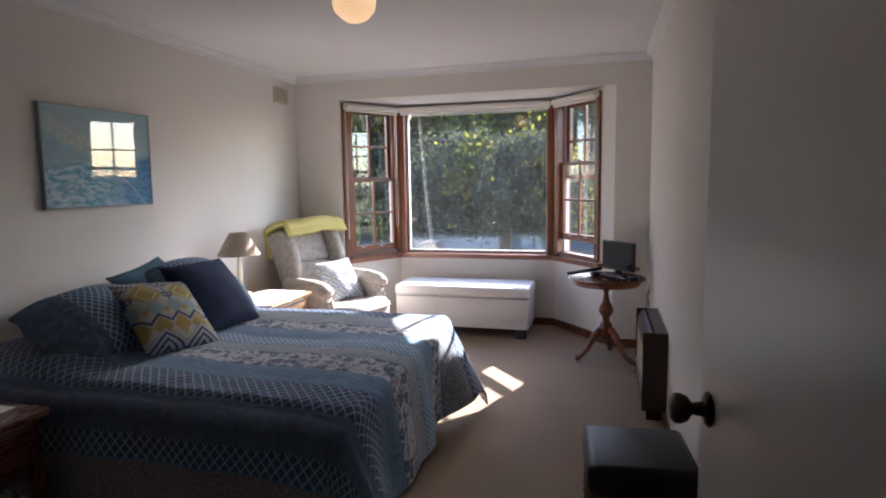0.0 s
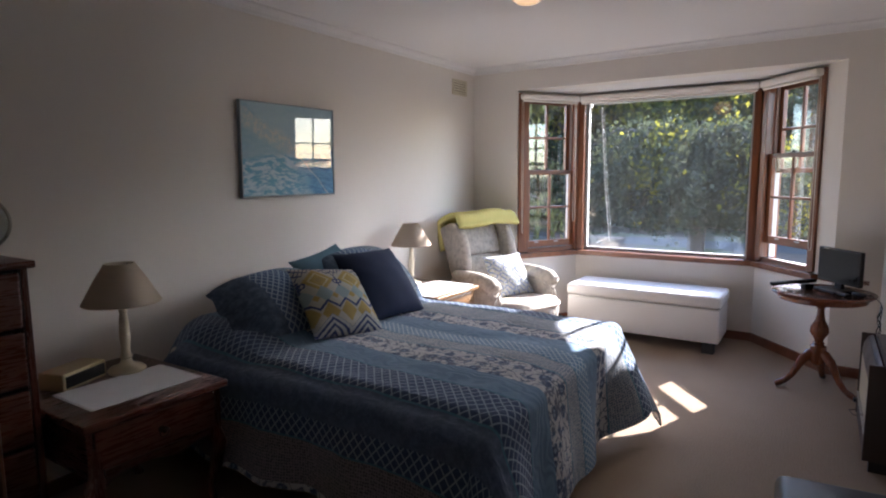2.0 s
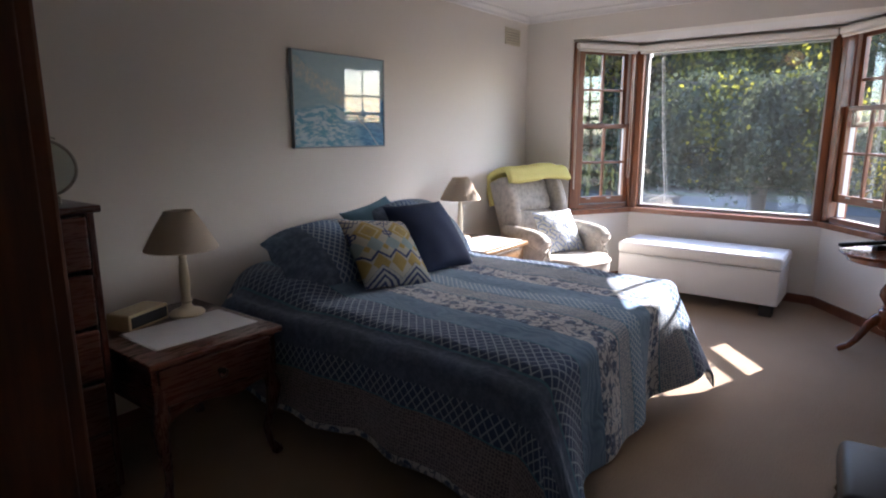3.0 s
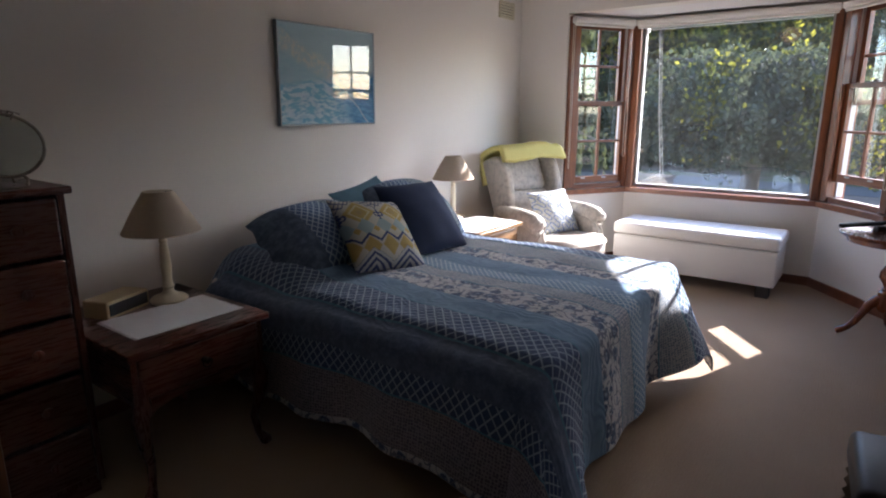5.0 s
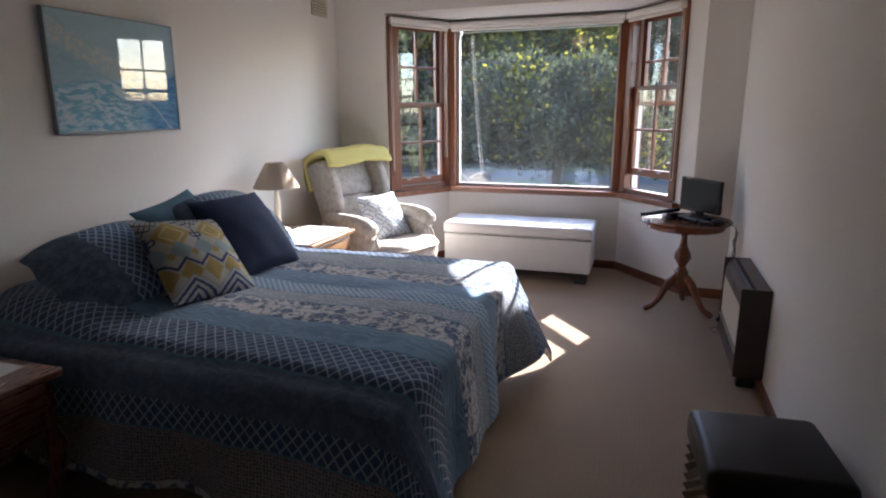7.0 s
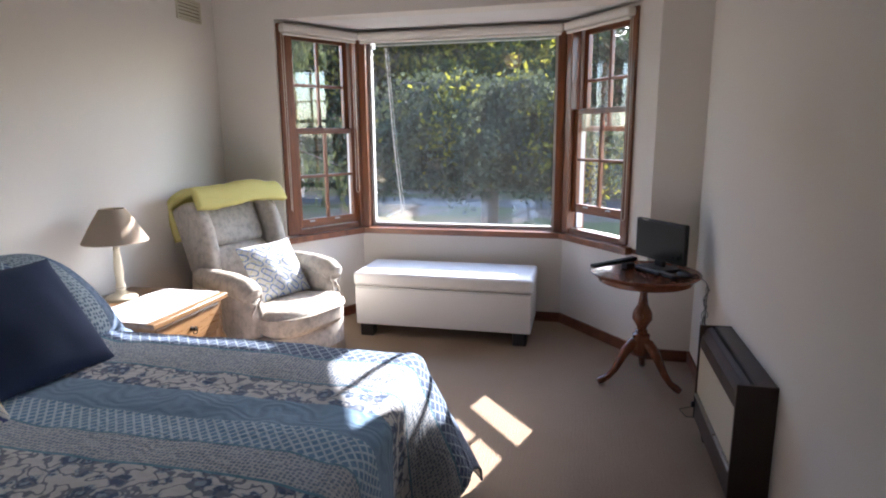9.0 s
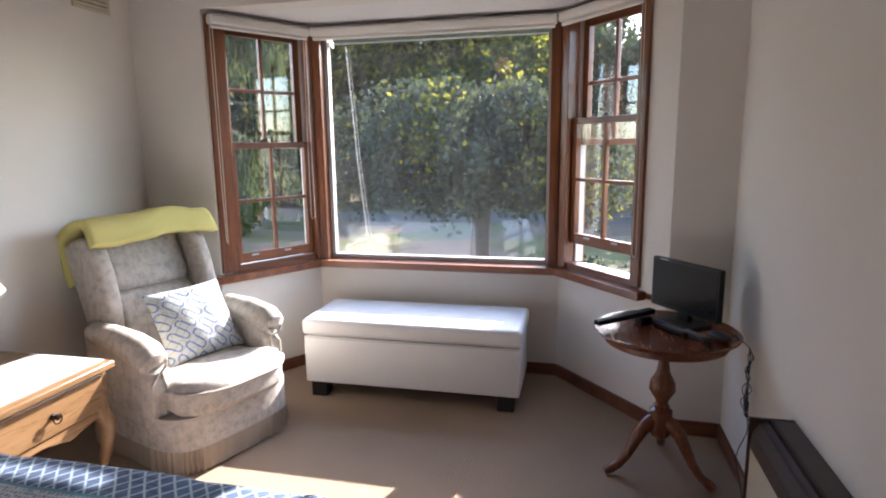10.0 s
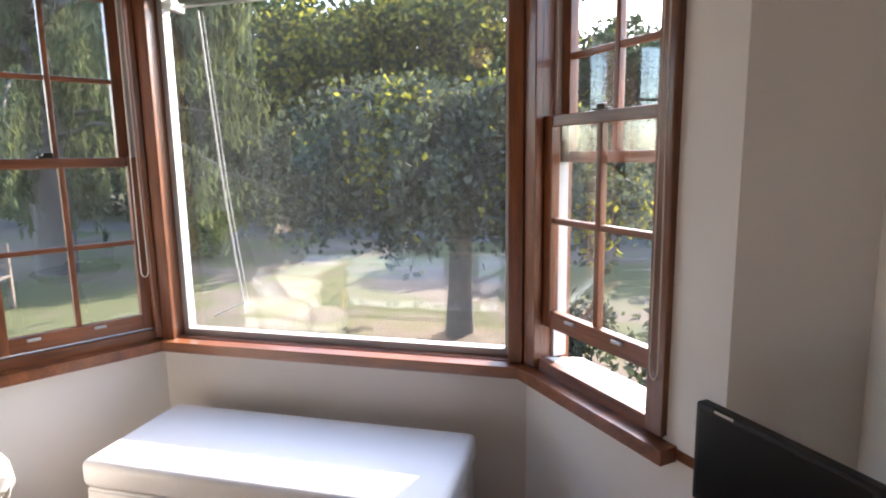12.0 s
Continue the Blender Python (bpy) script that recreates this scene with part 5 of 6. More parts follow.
# slim black device resting on a small block, remote controls and mouse-like box
zt = TH - 0.003
dev = thing("sound_bar", Matrix.Translation((-0.090, 4.52, zt)) @ Matrix.Rotation(radians(35), 4, "Z"), "slim black bar propped on a small black block", "sound bar")
part("block", box(B(), 0.05, -0.025, 0, 0.11, 0.025, 0.035, 0.006), BLACKPLASTIC, dev)
bm = box(B(), -0.16, -0.02, 0, 0.13, 0.02, 0.022, 0.006)
bmesh.ops.transform(bm, matrix=Matrix.Translation((0, 0, 0.036)) @ Matrix.Rotation(radians(-4), 4, "Y"), verts=bm.verts)
part("bar", bm, surface("matt_black", (0.006, 0.006, 0.006), (0.011, 0.011, 0.011), 0.7, spec=0.15), dev)
for x, y, a, l in ((0.075, 4.50, 126, 0.20), (0.150, 4.425, 121, 0.17)):
    bm = box(B(), -l / 2, -0.022, 0, l / 2, 0.022, 0.018, 0.006)
    rc = thing("remote_control", Matrix.Translation((x, y, zt)) @ Matrix.Rotation(radians(a), 4, "Z"), "black remote control lying on the table", "remote control", "remote controls")
    part("case", bm, BLACKPLASTIC, rc)
    kb = B()
    for i in range(6):
        for j in (-0.012, 0, 0.012):
            box(kb, -l / 2 + 0.03 + i * 0.018, j - 0.003, 0.0175, -l / 2 + 0.040 + i * 0.018, j + 0.003, 0.020)
    part("keys", kb, surface("grey_keys", (0.2, 0.2, 0.2), (0.3, 0.3, 0.3), 0.6), rc)
mo = bmesh.new()
bmesh.ops.create_uvsphere(mo, u_segments=18, v_segments=10, radius=1, matrix=Matrix.Translation((0.245, 4.40, zt + 0.017)) @ Matrix.Rotation(radians(120), 4, "Z") @ Matrix.Diagonal((0.055, 0.032, 0.017, 1)))
tagged(part("computer_mouse", mo, BLACKPLASTIC, smooth=True), "black rounded gadget on the table edge", "gadget")
rnd = random.Random(4)
for k in range(4):
    ph = rnd.random() * 6
    pts = [(0.22 + 0.02 * k, 4.45, zt + 0.004), (0.31, 4.42 + 0.015 * k, zt + 0.010), (0.352, 4.41, zt - 0.02)]
    for i in range(14):
        z = zt - 0.05 - i * (0.20 if k < 3 else 0.56) / 14 * (1 + 0.2 * k if k < 3 else 1)
        pts.append((0.352 + 0.012 * math.sin(ph + i * 0.9), 4.39 + 0.03 * math.sin(ph * 2 + i * 0.55), z))
    if k < 3:
        pts += [(0.355, 4.37 + 0.02 * k, zt - 0.30), (0.358, 4.40, zt - 0.15), (0.355, 4.42, zt - 0.05)]
    else:
        pts += [(0.35, 4.34, 0.03), (0.345, 4.30, 0.006), (0.29, 4.24, 0.004), (0.23, 4.20, 0.004), (0.25, 4.12, 0.004), (0.32, 4.13, 0.004)]
    tagged(part("cable", tube(B(), pts, 0.0019, 6), BLACKPLASTIC, smooth=True), "thin black cable hanging behind the tripod table", "cable", "cables behind the table")

# ---- wall heater ----
HX0, HY0, HY1, HZ0, HZ1 = XR - 0.135, 3.31, 3.98, 0.075, 0.527
heater = thing("wall_heater", pose(HX0, HY0, 0), "brown enamel wall heater with a cream front panel", "heater")
HD, HL = 0.134, HY1 - HY0
part("end_panel", box(B(), 0.0, 0, HZ0, HD, 0.012, HZ1, 0.003), HEATERBROWN, heater)
part("end_panel", box(B(), 0.0, HL - 0.012, HZ0, HD, HL, HZ1, 0.003), HEATERBROWN, heater)
part("back_panel", box(B(), HD - 0.01, 0.012, HZ0, HD, HL - 0.012, HZ1 - 0.021), HEATERBROWN, heater)
part("top_panel", box(B(), 0.062, 0.012, HZ1 - 0.02, HD, HL - 0.012, HZ1 - 0.002, 0.002), HEATERBROWN, heater)
part("bottom_panel", box(B(), 0.015, 0.012, HZ0, HD - 0.01, HL - 0.012, HZ0 + 0.01), HEATERBROWN, heater)
bm = B()
vs = [(0.006, HZ1 - 0.10), (0.012, HZ1 - 0.05), (0.030, HZ1 - 0.016), (0.052, HZ1 - 0.006), (0.052, HZ1 - 0.02), (0.03, HZ1 - 0.05), (0.02, HZ1 - 0.10)]
f1 = [bm.verts.new((x, 0.012, z)) for x, z in vs]
f2 = [bm.verts.new((x, HL - 0.012, z)) for x, z in vs]
for i in range(len(vs)):
    j = (i + 1) % len(vs)
    bm.faces.new((f1[i], f1[j], f2[j], f2[i]))
part("grille_cowl", bm, HEATERBROWN, heater, "curved brown top cowl")
part("front_panel", box(B(), 0.008, 0.012, HZ0 + 0.13, 0.016, HL - 0.012, HZ1 - 0.10, 0.002), HEATERCREAM, heater, "cream front panel")
part("lower_panel", box(B(), 0.004, 0.012, HZ0 + 0.002, 0.014, HL - 0.012, HZ0 + 0.105, 0.002), HEATERBROWN, heater)
part("trim_rail", box(B(), -0.002, 0.012, HZ0 + 0.11, 0.012, HL - 0.012, HZ0 + 0.124, 0.003), SILVER, heater, "metal trim rail")
for i in range(5):
    part("slat", box(B(), 0.066, 0.02, HZ1 - 0.003, 0.069, HL - 0.02, HZ1 + 0.0005) if i == 0 else box(B(), 0.024 + 0.006 * i, 0.02, HZ1 - 0.05, 0.026 + 0.006 * i, HL - 0.02, HZ1 - 0.012), BLACKFOOT, heater)
part("control_knob", lathe(B(), [(0.014, 0), (0.014, 0.010), (0.010, 0.014), (0.0, 0.014)], 16, m=Matrix.Translation((-0.002, HL - 0.03, HZ0 + 0.075)) @ Matrix.Rotation(radians(-90), 4, "Y")), BLACKPLASTIC, heater)
for yy in (0.08, HL - 0.08):
    part("foot", box(B(), 0.03, yy - 0.02, 0, HD - 0.02, yy + 0.02, HZ0 + 0.002, 0.003), BLACKFOOT, heater)

# ---- ottoman stool ----
stool = thing("ottoman", Matrix.Translation((-0.013, 1.85, 0)) @ Matrix.Rotation(radians(5), 4, "Z"), "dark leather topped ottoman with woven seagrass sides", "ottoman")
SW, SD, SH = 0.37, 0.37, 0.43
bm = soft(B(), 0.0, 0.0, SH - 0.105, SW, SD, SH, 0.03, 4)
part("cushion_top", bm, LEATHER, stool, "worn dark brown leather top", smooth=True)
bm = B()
rows, cols = 18, 60
per = [(0.012 + (SW - 0.024) * k / 15, 0.012) for k in range(15)] + [(SW - 0.012, 0.012 + (SD - 0.024) * k / 15) for k in range(15)] + [(SW - 0.012 - (SW - 0.024) * k / 15, SD - 0.012) for k in range(15)] + [(0.012, SD - 0.012 - (SD - 0.024) * k / 15) for k in range(15)]
cx, cy = SW / 2, SD / 2
rg = []
for r_ in range(rows + 1):
    z = 0.012 + (SH - 0.118) * r_ / rows
    rg.append([bm.verts.new((x + (x - cx) / 0.18 * 0.006 * (1 if (r_ + k) % 2 else -1), y + (y - cy) / 0.18 * 0.006 * (1 if (r_ + k) % 2 else -1), z)) for k, (x, y) in enumerate(per)])
for a, b in zip(rg, rg[1:]):
    for i in range(cols):
        bm.faces.new((a[i], a[(i + 1) % cols], b[(i + 1) % cols], b[i]))
bm.faces.new(rg[0][::-1])
bm.faces.new(rg[-1])
part("woven_body", bm, WICKER, stool, "woven seagrass sides")
for fx in (0.03, SW - 0.03):
    for fy in (0.03, SD - 0.03):
        part("foot", lathe(B(), [(0.012, 0), (0.014, 0.013)], 12, (fx, fy, 0)), BLACKFOOT, stool)

# ---- the open door ----
ang = math.degrees(math.atan2(1.10 - 0.335, 0.206 - 0.285))
door = tagged(new("door_1"), "plain cream flush door standing open with a dark knob", kind="structure")
part("leaf", box(B(), 0.0, -0.036, 0.012, 0.77, 0.0, 2.03, 0.002), DOORPAINT, door)
kn = [(0.030, 0.0), (0.032, 0.004), (0.027, 0.009), (0.014, 0.012), (0.011, 0.030), (0.014, 0.034), (0.023, 0.040), (0.028, 0.052), (0.027, 0.062), (0.020, 0.068), (0.0, 0.070)]
part("door_handle", lathe(B(), kn, 28, m=Matrix.Translation((0.708, 0.0, 0.965)) @ Matrix.Rotation(radians(-90), 4, "X")), BLACKMETAL, door, "round dark bronze knob", smooth=True)
part("door_handle", lathe(B(), [(r, z * 0.7) for r, z in kn], 28, m=Matrix.Translation((0.708, -0.036, 0.965)) @ Matrix.Rotation(radians(90), 4, "X")), BLACKMETAL, door, "round dark bronze knob", smooth=True)
part("latch_plate", box(B(), 0.7695, -0.028, 0.93, 0.7715, -0.008, 1.00), SILVER, door)
for z in (0.25, 1.05, 1.82):
    part("hinge", lathe(B(), [(0.006, -0.045), (0.006, 0.045)], 10, (-0.004, 0.004, z)), SILVER, door)
door.matrix_world = Matrix.Translation((0.285, 0.335, 0)) @ Matrix.Rotation(radians(ang), 4, "Z")
# ---- outside ----
GZ = -0.45
ground_mat, gt2, gb2 = nodes_of("lawn_and_leaf_litter")
gv = coords(gt2)
g1, g2, g3 = noise_tex(gt2, gv, 0.45, 4.0, 0.6), noise_tex(gt2, gv, 40, 3.0), noise_tex(gt2, gv, 1.6, 5.0, 0.65)
gcol = mix(gt2, g2, (0.052, 0.060, 0.023), (0.12, 0.115, 0.055))
gcol = mix(gt2, sharp(gt2, g1, 0.49, 0.06), gcol, mix(gt2, g3, (0.085, 0.063, 0.045), (0.155, 0.125, 0.095)))
gt2.links.new(gcol, gb2.inputs["Base Color"])
gb2.inputs["Roughness"].default_value = 0.95
gb2.inputs["Specular IOR Level"].default_value = 0.1
bump(gt2, gb2, g2, 0.8, 0.03)
bm = B()
bm.faces.new([bm.verts.new(p) for p in ((-500, -500, GZ), (500, -500, GZ), (500, 700, GZ), (-500, 700, GZ))])
structure("ground", bm, ground_mat, "mown lawn with bare earthy patches and fallen leaves")
PATH_MAT = surface("asphalt_drive", (0.040, 0.036, 0.030), (0.065, 0.058, 0.050), 0.9, 2, 60, 0.6, 0.01)
bm = B()
pth = [(-30 + i * 3, 17.6 + 0.4 * math.sin(i * 0.5) - 0.06 * i) for i in range(16)]
v0 = [bm.verts.new((x, y - 0.9, GZ + 0.012)) for x, y in pth]
v1 = [bm.verts.new((x, y + 0.9, GZ + 0.012)) for x, y in pth]
for i in range(len(pth) - 1):
    bm.faces.new((v0[i], v0[i + 1], v1[i + 1], v1[i]))
structure("road", bm, PATH_MAT, "grey asphalt garden drive in the shade")
# eave and outer wall below the bay
EAVE = surface("green_eave_paint", (0.045, 0.07, 0.055), (0.07, 0.10, 0.08), 0.7)
structure("eave", prism(B(), [(bT[0].x - 0.1, YF + T + 0.002), (-2.0, 5.86), (-0.3, 5.86), (bT[3].x + 0.1, YF + T + 0.002)], SOFFIT + 0.081, SOFFIT + 0.16), EAVE, "green painted eave over the bay")
aw = thing("window_awning", pose(-1.15, 5.70, 2.072), "green canvas awning rolled up over the window", "awning")
part("canvas_roll", lathe(B(), [(0.0, -0.71), (0.022, -0.71), (0.024, -0.3), (0.022, 0.2), (0.025, 0.71), (0.0, 0.71)], 18, m=Matrix.Rotation(radians(90), 4, "Y")), EAVE, aw, smooth=True)
part("front_bar", tube(B(), [(-0.72, 0.02, -0.028), (0.72, 0.02, -0.028)], 0.005, 8), WHITEPAINT, aw, "white metal front bar", smooth=True)
for sx in (-0.74, 0.74):
    part("bracket", box(B(), sx - 0.012, -0.06, -0.05, sx + 0.012, 0.05, 0.06, 0.004), WHITEPAINT, aw)
BRICKM = surface("foundation_render", (0.32, 0.28, 0.24), (0.40, 0.35, 0.30), 0.9)
structure("wall_foundation", box(B(), -2.9, -1.7, GZ - 0.05, 1.2, YF, -0.121), BRICKM, "rendered foundation wall")
structure("wall_bay_foundation", prism(B(), [(bT[0].x, YF + 0.001), tuple(bT[1]), tuple(bT[2]), (bT[3].x, YF + 0.001)], GZ - 0.05, -0.121), BRICKM, "rendered foundation under the bay")


def leaf_material(name, a, b_, trans=0.35):
    m, t, b = nodes_of(name)
    g = t.nodes.new("ShaderNodeNewGeometry")
    n = noise_tex(t, coords(t), 0.9, 3.0)
    f = math_node(t, "MULTIPLY_ADD", g.outputs["Random Per Island"], 0.6, math_node(t, "MULTIPLY_ADD", n, 0.9, -0.25))
    col = mix(t, f, a, b_)
    t.links.new(col, b.inputs["Base Color"])
    b.inputs["Roughness"].default_value = 0.8
    b.inputs["Specular IOR Level"].default_value = 0.06
    tl = t.nodes.new("ShaderNodeBsdfTranslucent")
    t.links.new(mix(t, 0.5, col, (b_[0] * 1.6, b_[1] * 1.6, b_[2] * 0.8)), tl.inputs["Color"])
    mx = t.nodes.new("ShaderNodeMixShader")
    mx.inputs[0].default_value = trans
    t.links.new(b.outputs[0], mx.inputs[1])
    t.links.new(tl.outputs[0], mx.inputs[2])
    t.links.new(mx.outputs[0], t.nodes["Material Output"].inputs["Surface"])
    return m


BARK = surface("bark", (0.05, 0.042, 0.035), (0.12, 0.10, 0.085), 0.95, 5, 40, 1.0, 0.02, stretch=(3, 3, 0.6))
LEAF_WEEP = leaf_material("weeping_leaves", (0.015, 0.021, 0.019), (0.066, 0.076, 0.054), 0.30)
LEAF_DARK = leaf_material("dark_broad_leaves", (0.008, 0.017, 0.012), (0.036, 0.054, 0.024), 0.25)
# yellow-green that puts the sunlight on foliage into the leaf colour
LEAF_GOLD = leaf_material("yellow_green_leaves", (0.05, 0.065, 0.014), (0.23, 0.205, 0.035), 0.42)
LEAF_CONIFER = leaf_material("cedar_needles", (0.018, 0.028, 0.020), (0.105, 0.118, 0.062), 0.3)
LEAF_SHRUB = leaf_material("bright_shrub_leaves", (0.03, 0.055, 0.012), (0.10, 0.14, 0.03), 0.3)
rng = np.random.default_rng(7)


def leaves_mesh(name, pts, size, material, droop=0.0, ratio=1.7, spread=1.0, away=None):
    """Folded diamond leaves of two faces at the given points."""
    n = len(pts)
    d = rng.normal(size=(n, 3)) * spread
    d[:, 2] -= droop
    d /= np.linalg.norm(d, axis=1)[:, None]
    s = np.cross(d, rng.normal(size=(n, 3)))
    s /= np.linalg.norm(s, axis=1)[:, None] + 1e-9
    up = np.cross(s, d)
    l = size * rng.uniform(0.6, 1.3, n)[:, None]
    w = l / ratio / 2
    p0, p2 = pts - d * l / 2, pts + d * l / 2
    p1, p3 = pts + s * w + up * w * 0.3, pts - s * w + up * w * 0.3
    v = np.stack([p0, p1, p2, p3], 1).reshape(-1, 3)
    f = np.arange(n * 4).reshape(n, 4)
    faces = np.concatenate([f[:, [0, 1, 2]], f[:, [0, 2, 3]]])
    me = bpy.data.meshes.new(name)
    me.from_pydata(v.tolist(), [], faces.tolist())
    me.materials.append(material)
    return me


def blob_points(centre, radii, n, shell=0.55):
    """Points in the outer part of a lumpy ball."""
    p = rng.normal(size=(n, 3))
    p /= np.linalg.norm(p, axis=1)[:, None]
    r = rng.uniform(shell, 1.0, n)[:, None]
    return np.array(centre) + p * r * np.array(radii)


def child_mesh(name, me, parent, label=""):
    ob = new(name, me)
    ob.parent = parent
    if label:
        ob["label"] = label
    return ob


def tree(x, y, height, spread, material, label, leaf=0.22, count=6000, low=0.15, seed=0, lumps=16, gold=None):
    r = random.Random(seed)
    t = thing("tree", pose(x, y, GZ), label, "tree", "trees in the garden")
    bm = B()
    top = height * 0.8
    trunk_pts = [(0.12 * math.sin(k * 1.3 + seed) * k / 6, 0.1 * math.cos(k * 1.7 + seed) * k / 6, top * k / 6 - (0.1 if k == 0 else 0)) for k in range(7)]
    rad = 0.035 * height
    tube(bm, trunk_pts, [rad * (1.25 if k == 0 else 1 - k / 7.5) for k in range(7)], 10)
    limbs, cents = B(), []
    for i in range(lumps):
        a = 2.4 * i + r.random()
        h = low * height + (0.92 - low) * height * (i + 0.5) / lumps
        taper = math.sqrt(max(0.08, 1 - ((h / height - 0.45) / 0.62) ** 2))
        rr = spread * taper * r.uniform(0.45, 0.9)
        c = (rr * math.cos(a), rr * math.sin(a), h)
        cents.append((c, spread * r.uniform(0.32, 0.52) * (0.6 + 0.4 * taper)))
        k0 = min(5, max(1, int(h / top * 6) - 1))
        s = trunk_pts[k0]
        mid = tuple((s[q] + c[q]) / 2 + (0.12 * height * 0.3 if q == 2 else 0.1) for q in range(3))
        tube(limbs, [s, mid, c], [rad * 0.45, rad * 0.25, rad * 0.08], 6)
    part("trunk", bm, BARK, t, smooth=True)
    part("limbs", limbs, BARK, t, smooth=True)
    w = np.array([c[1] ** 2 for c in cents])
    w = w / w.sum()
    pts = np.concatenate([blob_points(c, (s, s, s * 0.75), max(20, int(count * q))) for (c, s), q in zip(cents, w)])
    child_mesh("crown", leaves_mesh("crown", pts, leaf, material, 0.4), t)
    # sunlight on the upper crown, put in as extra yellow-green leaves
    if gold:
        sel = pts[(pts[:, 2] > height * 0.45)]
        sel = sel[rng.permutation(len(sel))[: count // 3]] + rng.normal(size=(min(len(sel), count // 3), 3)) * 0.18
        child_mesh("sunlit_leaves", leaves_mesh("sunlit_leaves", sel, leaf, gold, 0.4), t, "yellow-green leaves coloured as sunlit")
    return t


# weeping tree on the lawn
wt = thing("weeping_tree", pose(-1.55, 9.45, GZ), "small weeping tree with a mushroom crown of grey-green leaves", "tree", "trees in the garden")
bm = tube(B(), [(0, 0, -0.1), (0.01, 0, 0.5), (0.03, 0.02, 1.2), (0.0, 0.05, 1.75)], [0.16, 0.125, 0.12, 0.12], 14)
part("trunk", bm, BARK, wt, smooth=True)
limbs, strands = B(), []
r = random.Random(11)
for i in range(74):
    a = i * 2.39996
    R = r.uniform(0.7, 1.75) if i % 3 else r.uniform(1.4, 1.9)
    c, s = math.cos(a), math.sin(a)
    zt_ = r.uniform(1.78, 2.5)
    end = r.uniform(1.05, 1.3)
    pts = [(c * R * f, s * R * f, z) for f, z in ((0.02, 1.72), (0.3, zt_ * 0.98), (0.62, zt_), (0.88, zt_ * 0.86), (1.0, (zt_ + end) / 2), (1.03, end))]
    tube(limbs, pts, [0.03, 0.022, 0.016, 0.01, 0.007, 0.004], 5)
    P = np.array(pts)
    for k in range(1, 5):
        m_ = 150 if k > 1 else 70
        f = rng.uniform(0, 1, m_)[:, None]
        strands.append(P[k] * (1 - f) + P[k + 1] * f + rng.normal(size=(m_, 3)) * 0.08)
part("limbs", limbs, BARK, wt, smooth=True)
pts = np.concatenate(strands)
child_mesh("crown", leaves_mesh("crown", pts, 0.075, LEAF_WEEP, 0.7, 1.45), wt)
# clumps of yellow-green leaves, sunlit patches given by colour
heart = pts[rng.permutation(len(pts))[:24]]
near = np.min(np.linalg.norm(pts[:, None, :] - heart[None], axis=2), axis=1) + rng.uniform(0, 0.22, len(pts)) < 0.34
sel = np.concatenate([pts[near], pts[rng.permutation(len(pts))[:700]]])
sel = sel + rng.normal(size=sel.shape) * 0.05
child_mesh("yellow_leaves", leaves_mesh("yellow_leaves", sel, 0.07, LEAF_GOLD, 1.0, 1.5), wt, "yellow-green leaves coloured as sunlit")

# a cedar with hanging sprays on the near side of the lawn
cd = thing("cedar_tree", pose(-9.0, 11.4, GZ), "large cedar with drooping grey-green sprays", "tree", "trees in the garden")
part("trunk", tube(B(), [(0, 0, -0.1), (0.05, 0, 2), (0.0, 0.1, 5), (0, 0, 8.5)], [0.34, 0.28, 0.2, 0.05], 12), BARK, cd, smooth=True)
limbs, sp = B(), []
for i in range(46):
    a = i * 2.39996 + 0.3
    h = 1.5 + 6.2 * i / 46
    R = (4.7 - 0.42 * h) * r.uniform(0.8, 1.08) + 0.5
    c, s = math.cos(a), math.sin(a)
    pts = [(c * R * f, s * R * f, h + dz_) for f, dz_ in ((0.03, 0.0), (0.35, 0.25), (0.7, 0.1), (1.0, -0.45))]
    tube(limbs, pts, [0.06, 0.04, 0.025, 0.01], 6)
    P = np.array(pts)
    for k in range(3):
        for q in range(11):
            f = r.random()
            o = P[k] * (1 - f) + P[k + 1] * f
            L = r.uniform(0.5, 1.2)
            m_ = 38
            g = rng.uniform(0, 1, m_)[:, None]
            sp.append(o + np.array([0, 0, -1]) * g * L + rng.normal(size=(m_, 3)) * 0.07 * (1.2 - g))
for ex, ey, ez in ((4.5, -1.7, 3.75), (4.2, -1.3, 4.1), (4.0, -2.3, 3.55), (3.6, -1.9, 3.9), (4.75, -1.2, 4.0)):
    pts = [(ex * f, ey * f, ez + dz_) for f, dz_ in ((0.03, 0.3), (0.4, 0.45), (0.75, 0.25), (1.0, -0.1))]
    tube(limbs, pts, [0.06, 0.045, 0.03, 0.01], 6)
    P = np.array(pts)
    for q in range(34):
        f = r.uniform(0.0, 1.0)
        o = P[2] * (1 - f) + P[3] * f + np.array([r.gauss(0, 0.13), r.gauss(0, 0.13), 0])
        L = r.uniform(0.4, 1.15)
        g = rng.uniform(0, 1, 34)[:, None]
        sp.append(o + np.array([0, 0, -1]) * g * L + rng.normal(size=(34, 3)) * 0.075 * (1.2 - g))
part("limbs", limbs, BARK, cd, smooth=True)
child_mesh("sprays", leaves_mesh("sprays", np.concatenate(sp), 0.17, LEAF_CONIFER, 2.2, 4.0, 0.7), cd)

# low dense trees towards the drive
tree(2.8, 18.4, 4.2, 2.2, LEAF_DARK, "low dense garden tree in deep shade", 0.16, 9000, 0.06, 45, 20, None)
tree(6.4, 17.6, 3.8, 2.3, LEAF_DARK, "low dense garden tree in deep shade", 0.16, 9000, 0.06, 47, 20, None)

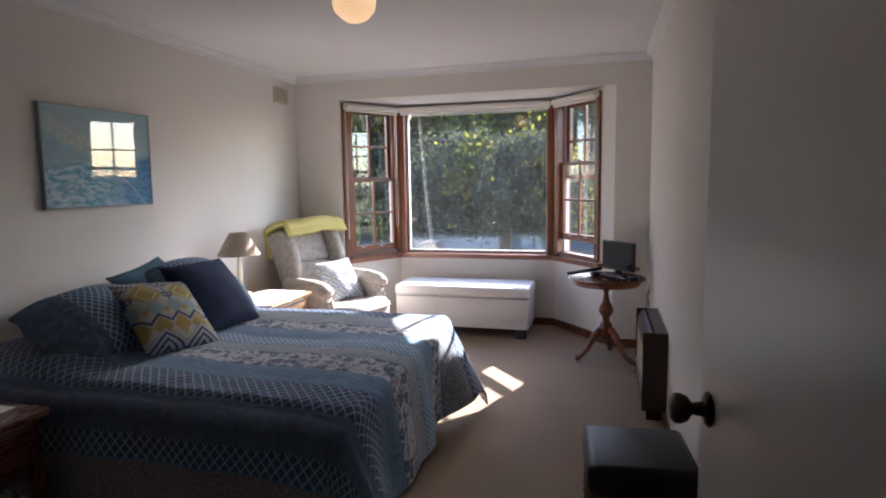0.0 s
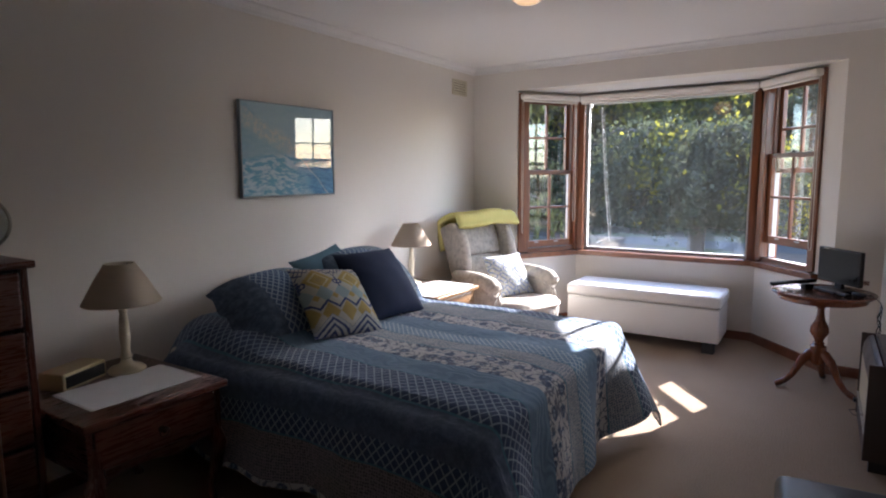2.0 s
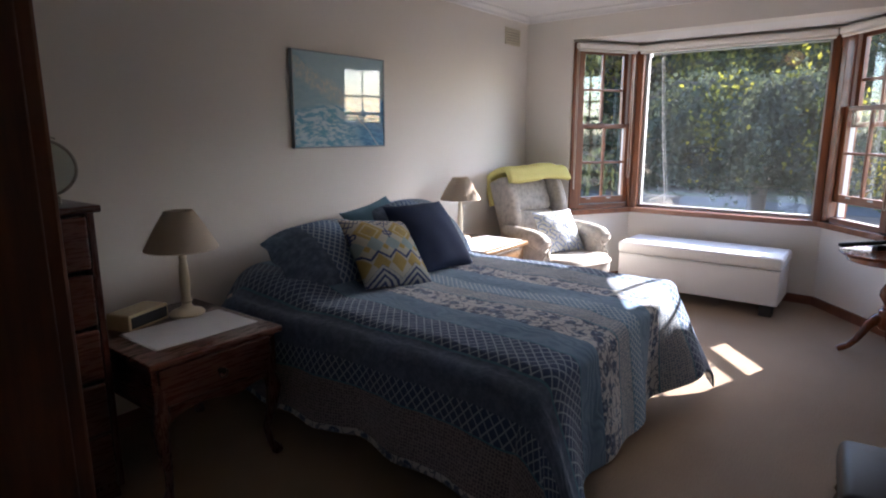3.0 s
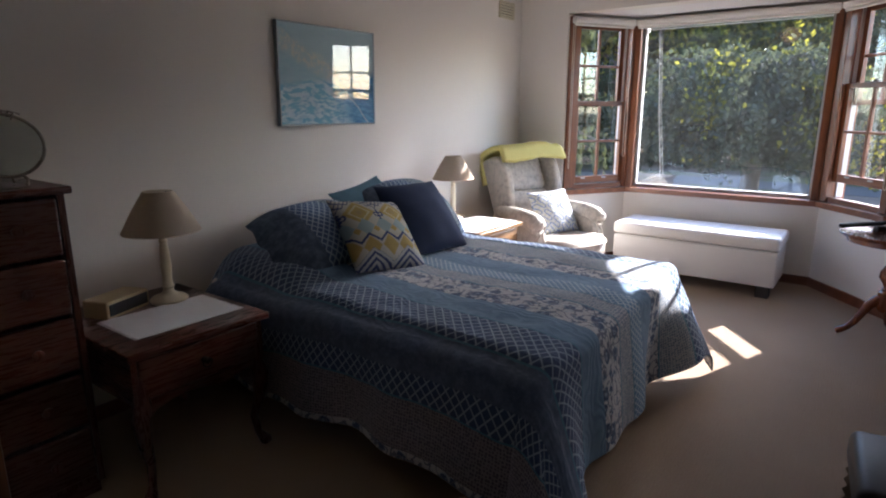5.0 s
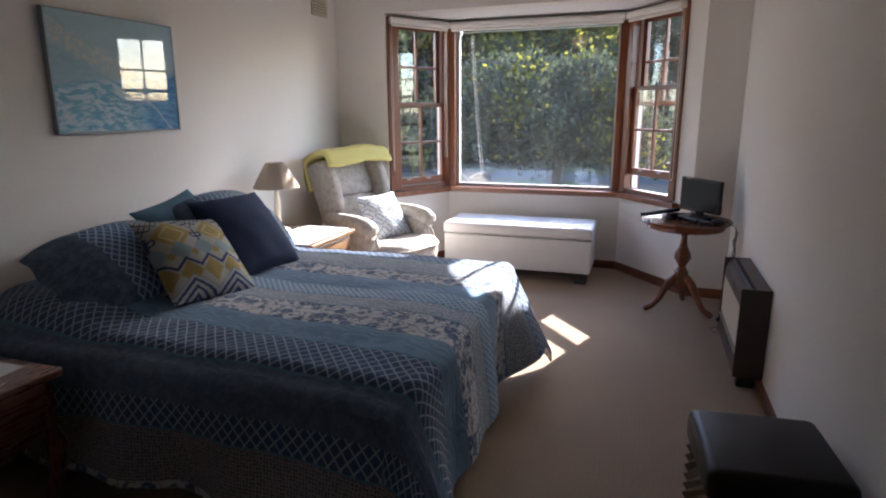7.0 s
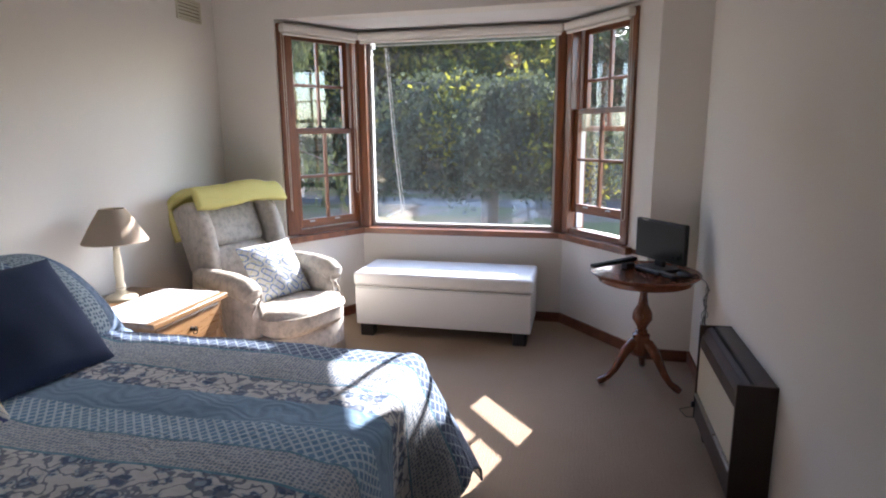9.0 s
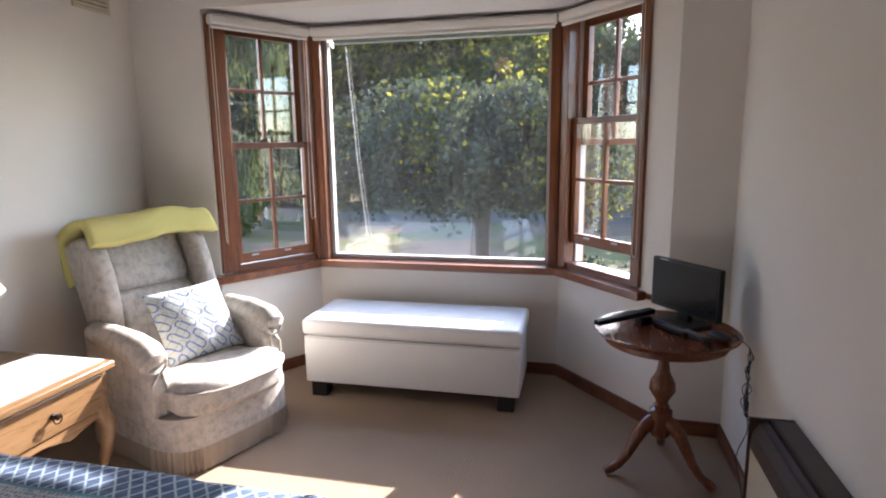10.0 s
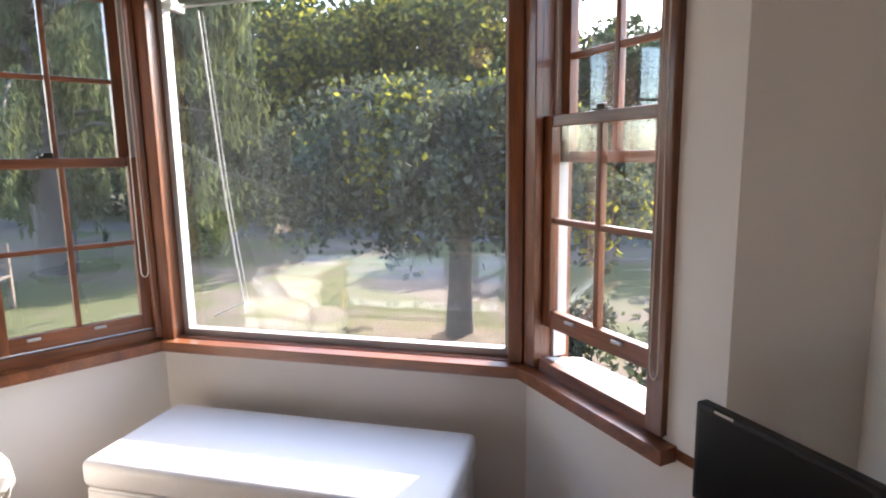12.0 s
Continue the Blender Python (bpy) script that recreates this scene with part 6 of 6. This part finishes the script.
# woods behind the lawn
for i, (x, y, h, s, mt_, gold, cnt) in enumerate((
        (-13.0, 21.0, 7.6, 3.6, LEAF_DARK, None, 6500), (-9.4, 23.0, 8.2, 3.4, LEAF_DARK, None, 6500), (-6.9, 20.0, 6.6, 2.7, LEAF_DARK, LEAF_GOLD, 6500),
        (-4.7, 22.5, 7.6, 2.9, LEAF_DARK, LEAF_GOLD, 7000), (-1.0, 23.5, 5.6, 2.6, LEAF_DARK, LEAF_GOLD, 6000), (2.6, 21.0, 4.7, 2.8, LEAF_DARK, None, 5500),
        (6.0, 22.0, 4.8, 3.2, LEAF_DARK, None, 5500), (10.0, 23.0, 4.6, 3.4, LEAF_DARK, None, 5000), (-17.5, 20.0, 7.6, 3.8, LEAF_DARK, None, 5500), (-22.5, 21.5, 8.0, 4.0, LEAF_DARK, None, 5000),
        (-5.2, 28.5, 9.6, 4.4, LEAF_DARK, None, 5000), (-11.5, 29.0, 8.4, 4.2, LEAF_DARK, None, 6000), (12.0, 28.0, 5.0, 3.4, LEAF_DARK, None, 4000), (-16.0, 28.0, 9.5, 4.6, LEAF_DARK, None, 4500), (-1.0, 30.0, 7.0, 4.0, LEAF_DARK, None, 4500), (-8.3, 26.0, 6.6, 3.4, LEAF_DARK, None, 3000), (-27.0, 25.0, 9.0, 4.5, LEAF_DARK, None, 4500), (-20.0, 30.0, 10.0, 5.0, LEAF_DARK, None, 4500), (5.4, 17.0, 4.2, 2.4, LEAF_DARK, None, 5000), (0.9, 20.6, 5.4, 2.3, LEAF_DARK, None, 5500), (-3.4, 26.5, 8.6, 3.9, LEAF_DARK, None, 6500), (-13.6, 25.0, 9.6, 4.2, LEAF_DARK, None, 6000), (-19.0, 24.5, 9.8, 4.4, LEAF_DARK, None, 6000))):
    tree(x, y, h, s, mt_, "broad-leaved garden tree" + (" with tops coloured as sunlit" if gold else " in deep shade"), 0.20, int(cnt * 2.1), 0.06, i + 3, 20, gold)


def shrub(x, y, rx, rz, n, mt_, label, leaf=0.09):
    sh = thing("shrub", pose(x, y, GZ), label, "shrub", "shrubs in the garden")
    bm = B()
    for k in range(7):
        a = k * 0.9
        tube(bm, [(0, 0, -0.02), (rx * 0.4 * math.cos(a), rx * 0.4 * math.sin(a), rz * 0.8), (rx * 0.7 * math.cos(a), rx * 0.7 * math.sin(a), rz * 1.5)], [0.03, 0.02, 0.006], 6)
    part("stems", bm, BARK, sh)
    q = np.concatenate([blob_points((rx * 0.45 * math.cos(a), rx * 0.45 * math.sin(a), rz * (0.8 + 0.25 * math.sin(a * 2.3))), (rx * 0.6, rx * 0.6, rz * 0.75), n // 6, 0.3) for a in range(6)])
    q = q[q[:, 2] > 0.02]
    child_mesh("foliage", leaves_mesh("foliage", q, leaf, mt_, 0.2, 2.0), sh)


shrub(-7.35, 13.2, 0.55, 0.75, 2400, LEAF_SHRUB, "bright green rounded shrub by the lawn", 0.12)
shrub(0.75, 7.6, 0.85, 0.5, 2600, LEAF_WEEP, "leafy shrub under the window")
shrub(2.1, 8.4, 0.9, 0.6, 2400, LEAF_SHRUB, "leafy shrub under the window")
shrub(7.6, 12.6, 1.5, 1.15, 3600, LEAF_DARK, "dark green garden shrub", 0.12)
shrub(10.2, 14.4, 1.7, 1.25, 3600, LEAF_DARK, "dark green garden shrub", 0.14)
shrub(13.0, 15.6, 1.8, 1.35, 3600, LEAF_DARK, "dark green garden shrub", 0.15)
shrub(5.2, 11.6, 1.3, 0.9, 3200, LEAF_WEEP, "leafy green garden shrub", 0.11)
shrub(-0.35, 8.7, 0.45, 0.38, 900, LEAF_WEEP, "low leafy shrub by the lawn")

# pale garden seat
seat_t = thing("garden_seat", Matrix.Translation((-7.75, 8.9, GZ)) @ Matrix.Rotation(radians(25), 4, "Z"), "pale weathered timber garden seat", "garden seat")
PALEWOOD = wood("weathered_timber", (0.10, 0.075, 0.055), (0.15, 0.115, 0.085), "x", 0.8, coat=0)
for sx in (-0.45, 0.45):
    part("leg", box(B(), sx - 0.03, -0.22, 0, sx + 0.03, -0.16, 0.42, 0.004), PALEWOOD, seat_t)
    part("leg", box(B(), sx - 0.03, 0.18, 0, sx + 0.03, 0.24, 0.85, 0.004), PALEWOOD, seat_t)
for k in range(4):
    part("slat", box(B(), -0.5, -0.22 + 0.105 * k, 0.42, 0.5, -0.13 + 0.105 * k, 0.445, 0.004), PALEWOOD, seat_t)
for k in range(3):
    part("slat", box(B(), -0.5, 0.155, 0.52 + 0.11 * k, 0.5, 0.179, 0.60 + 0.11 * k, 0.004), PALEWOOD, seat_t)

# outside stay arm hanging from the awning beside the picture window
bm = tube(B(), [(-1.78, 5.70, 2.02), (-1.735, 5.72, 1.3), (-1.685, 5.74, 0.74)], 0.0045, 8)
tube(bm, [(-1.76, 5.70, 2.02), (-1.715, 5.72, 1.3), (-1.665, 5.74, 0.78)], 0.003, 6)
tube(bm, [(-1.80, 5.68, 0.735), (-1.685, 5.74, 0.79)], 0.005, 6)
tagged(part("awning_arm", bm, surface("dull_aluminium", (0.22, 0.22, 0.21), (0.30, 0.30, 0.29), 0.6, metal=0.2), smooth=True), "thin dull metal awning arm outside the glass", "awning arm")
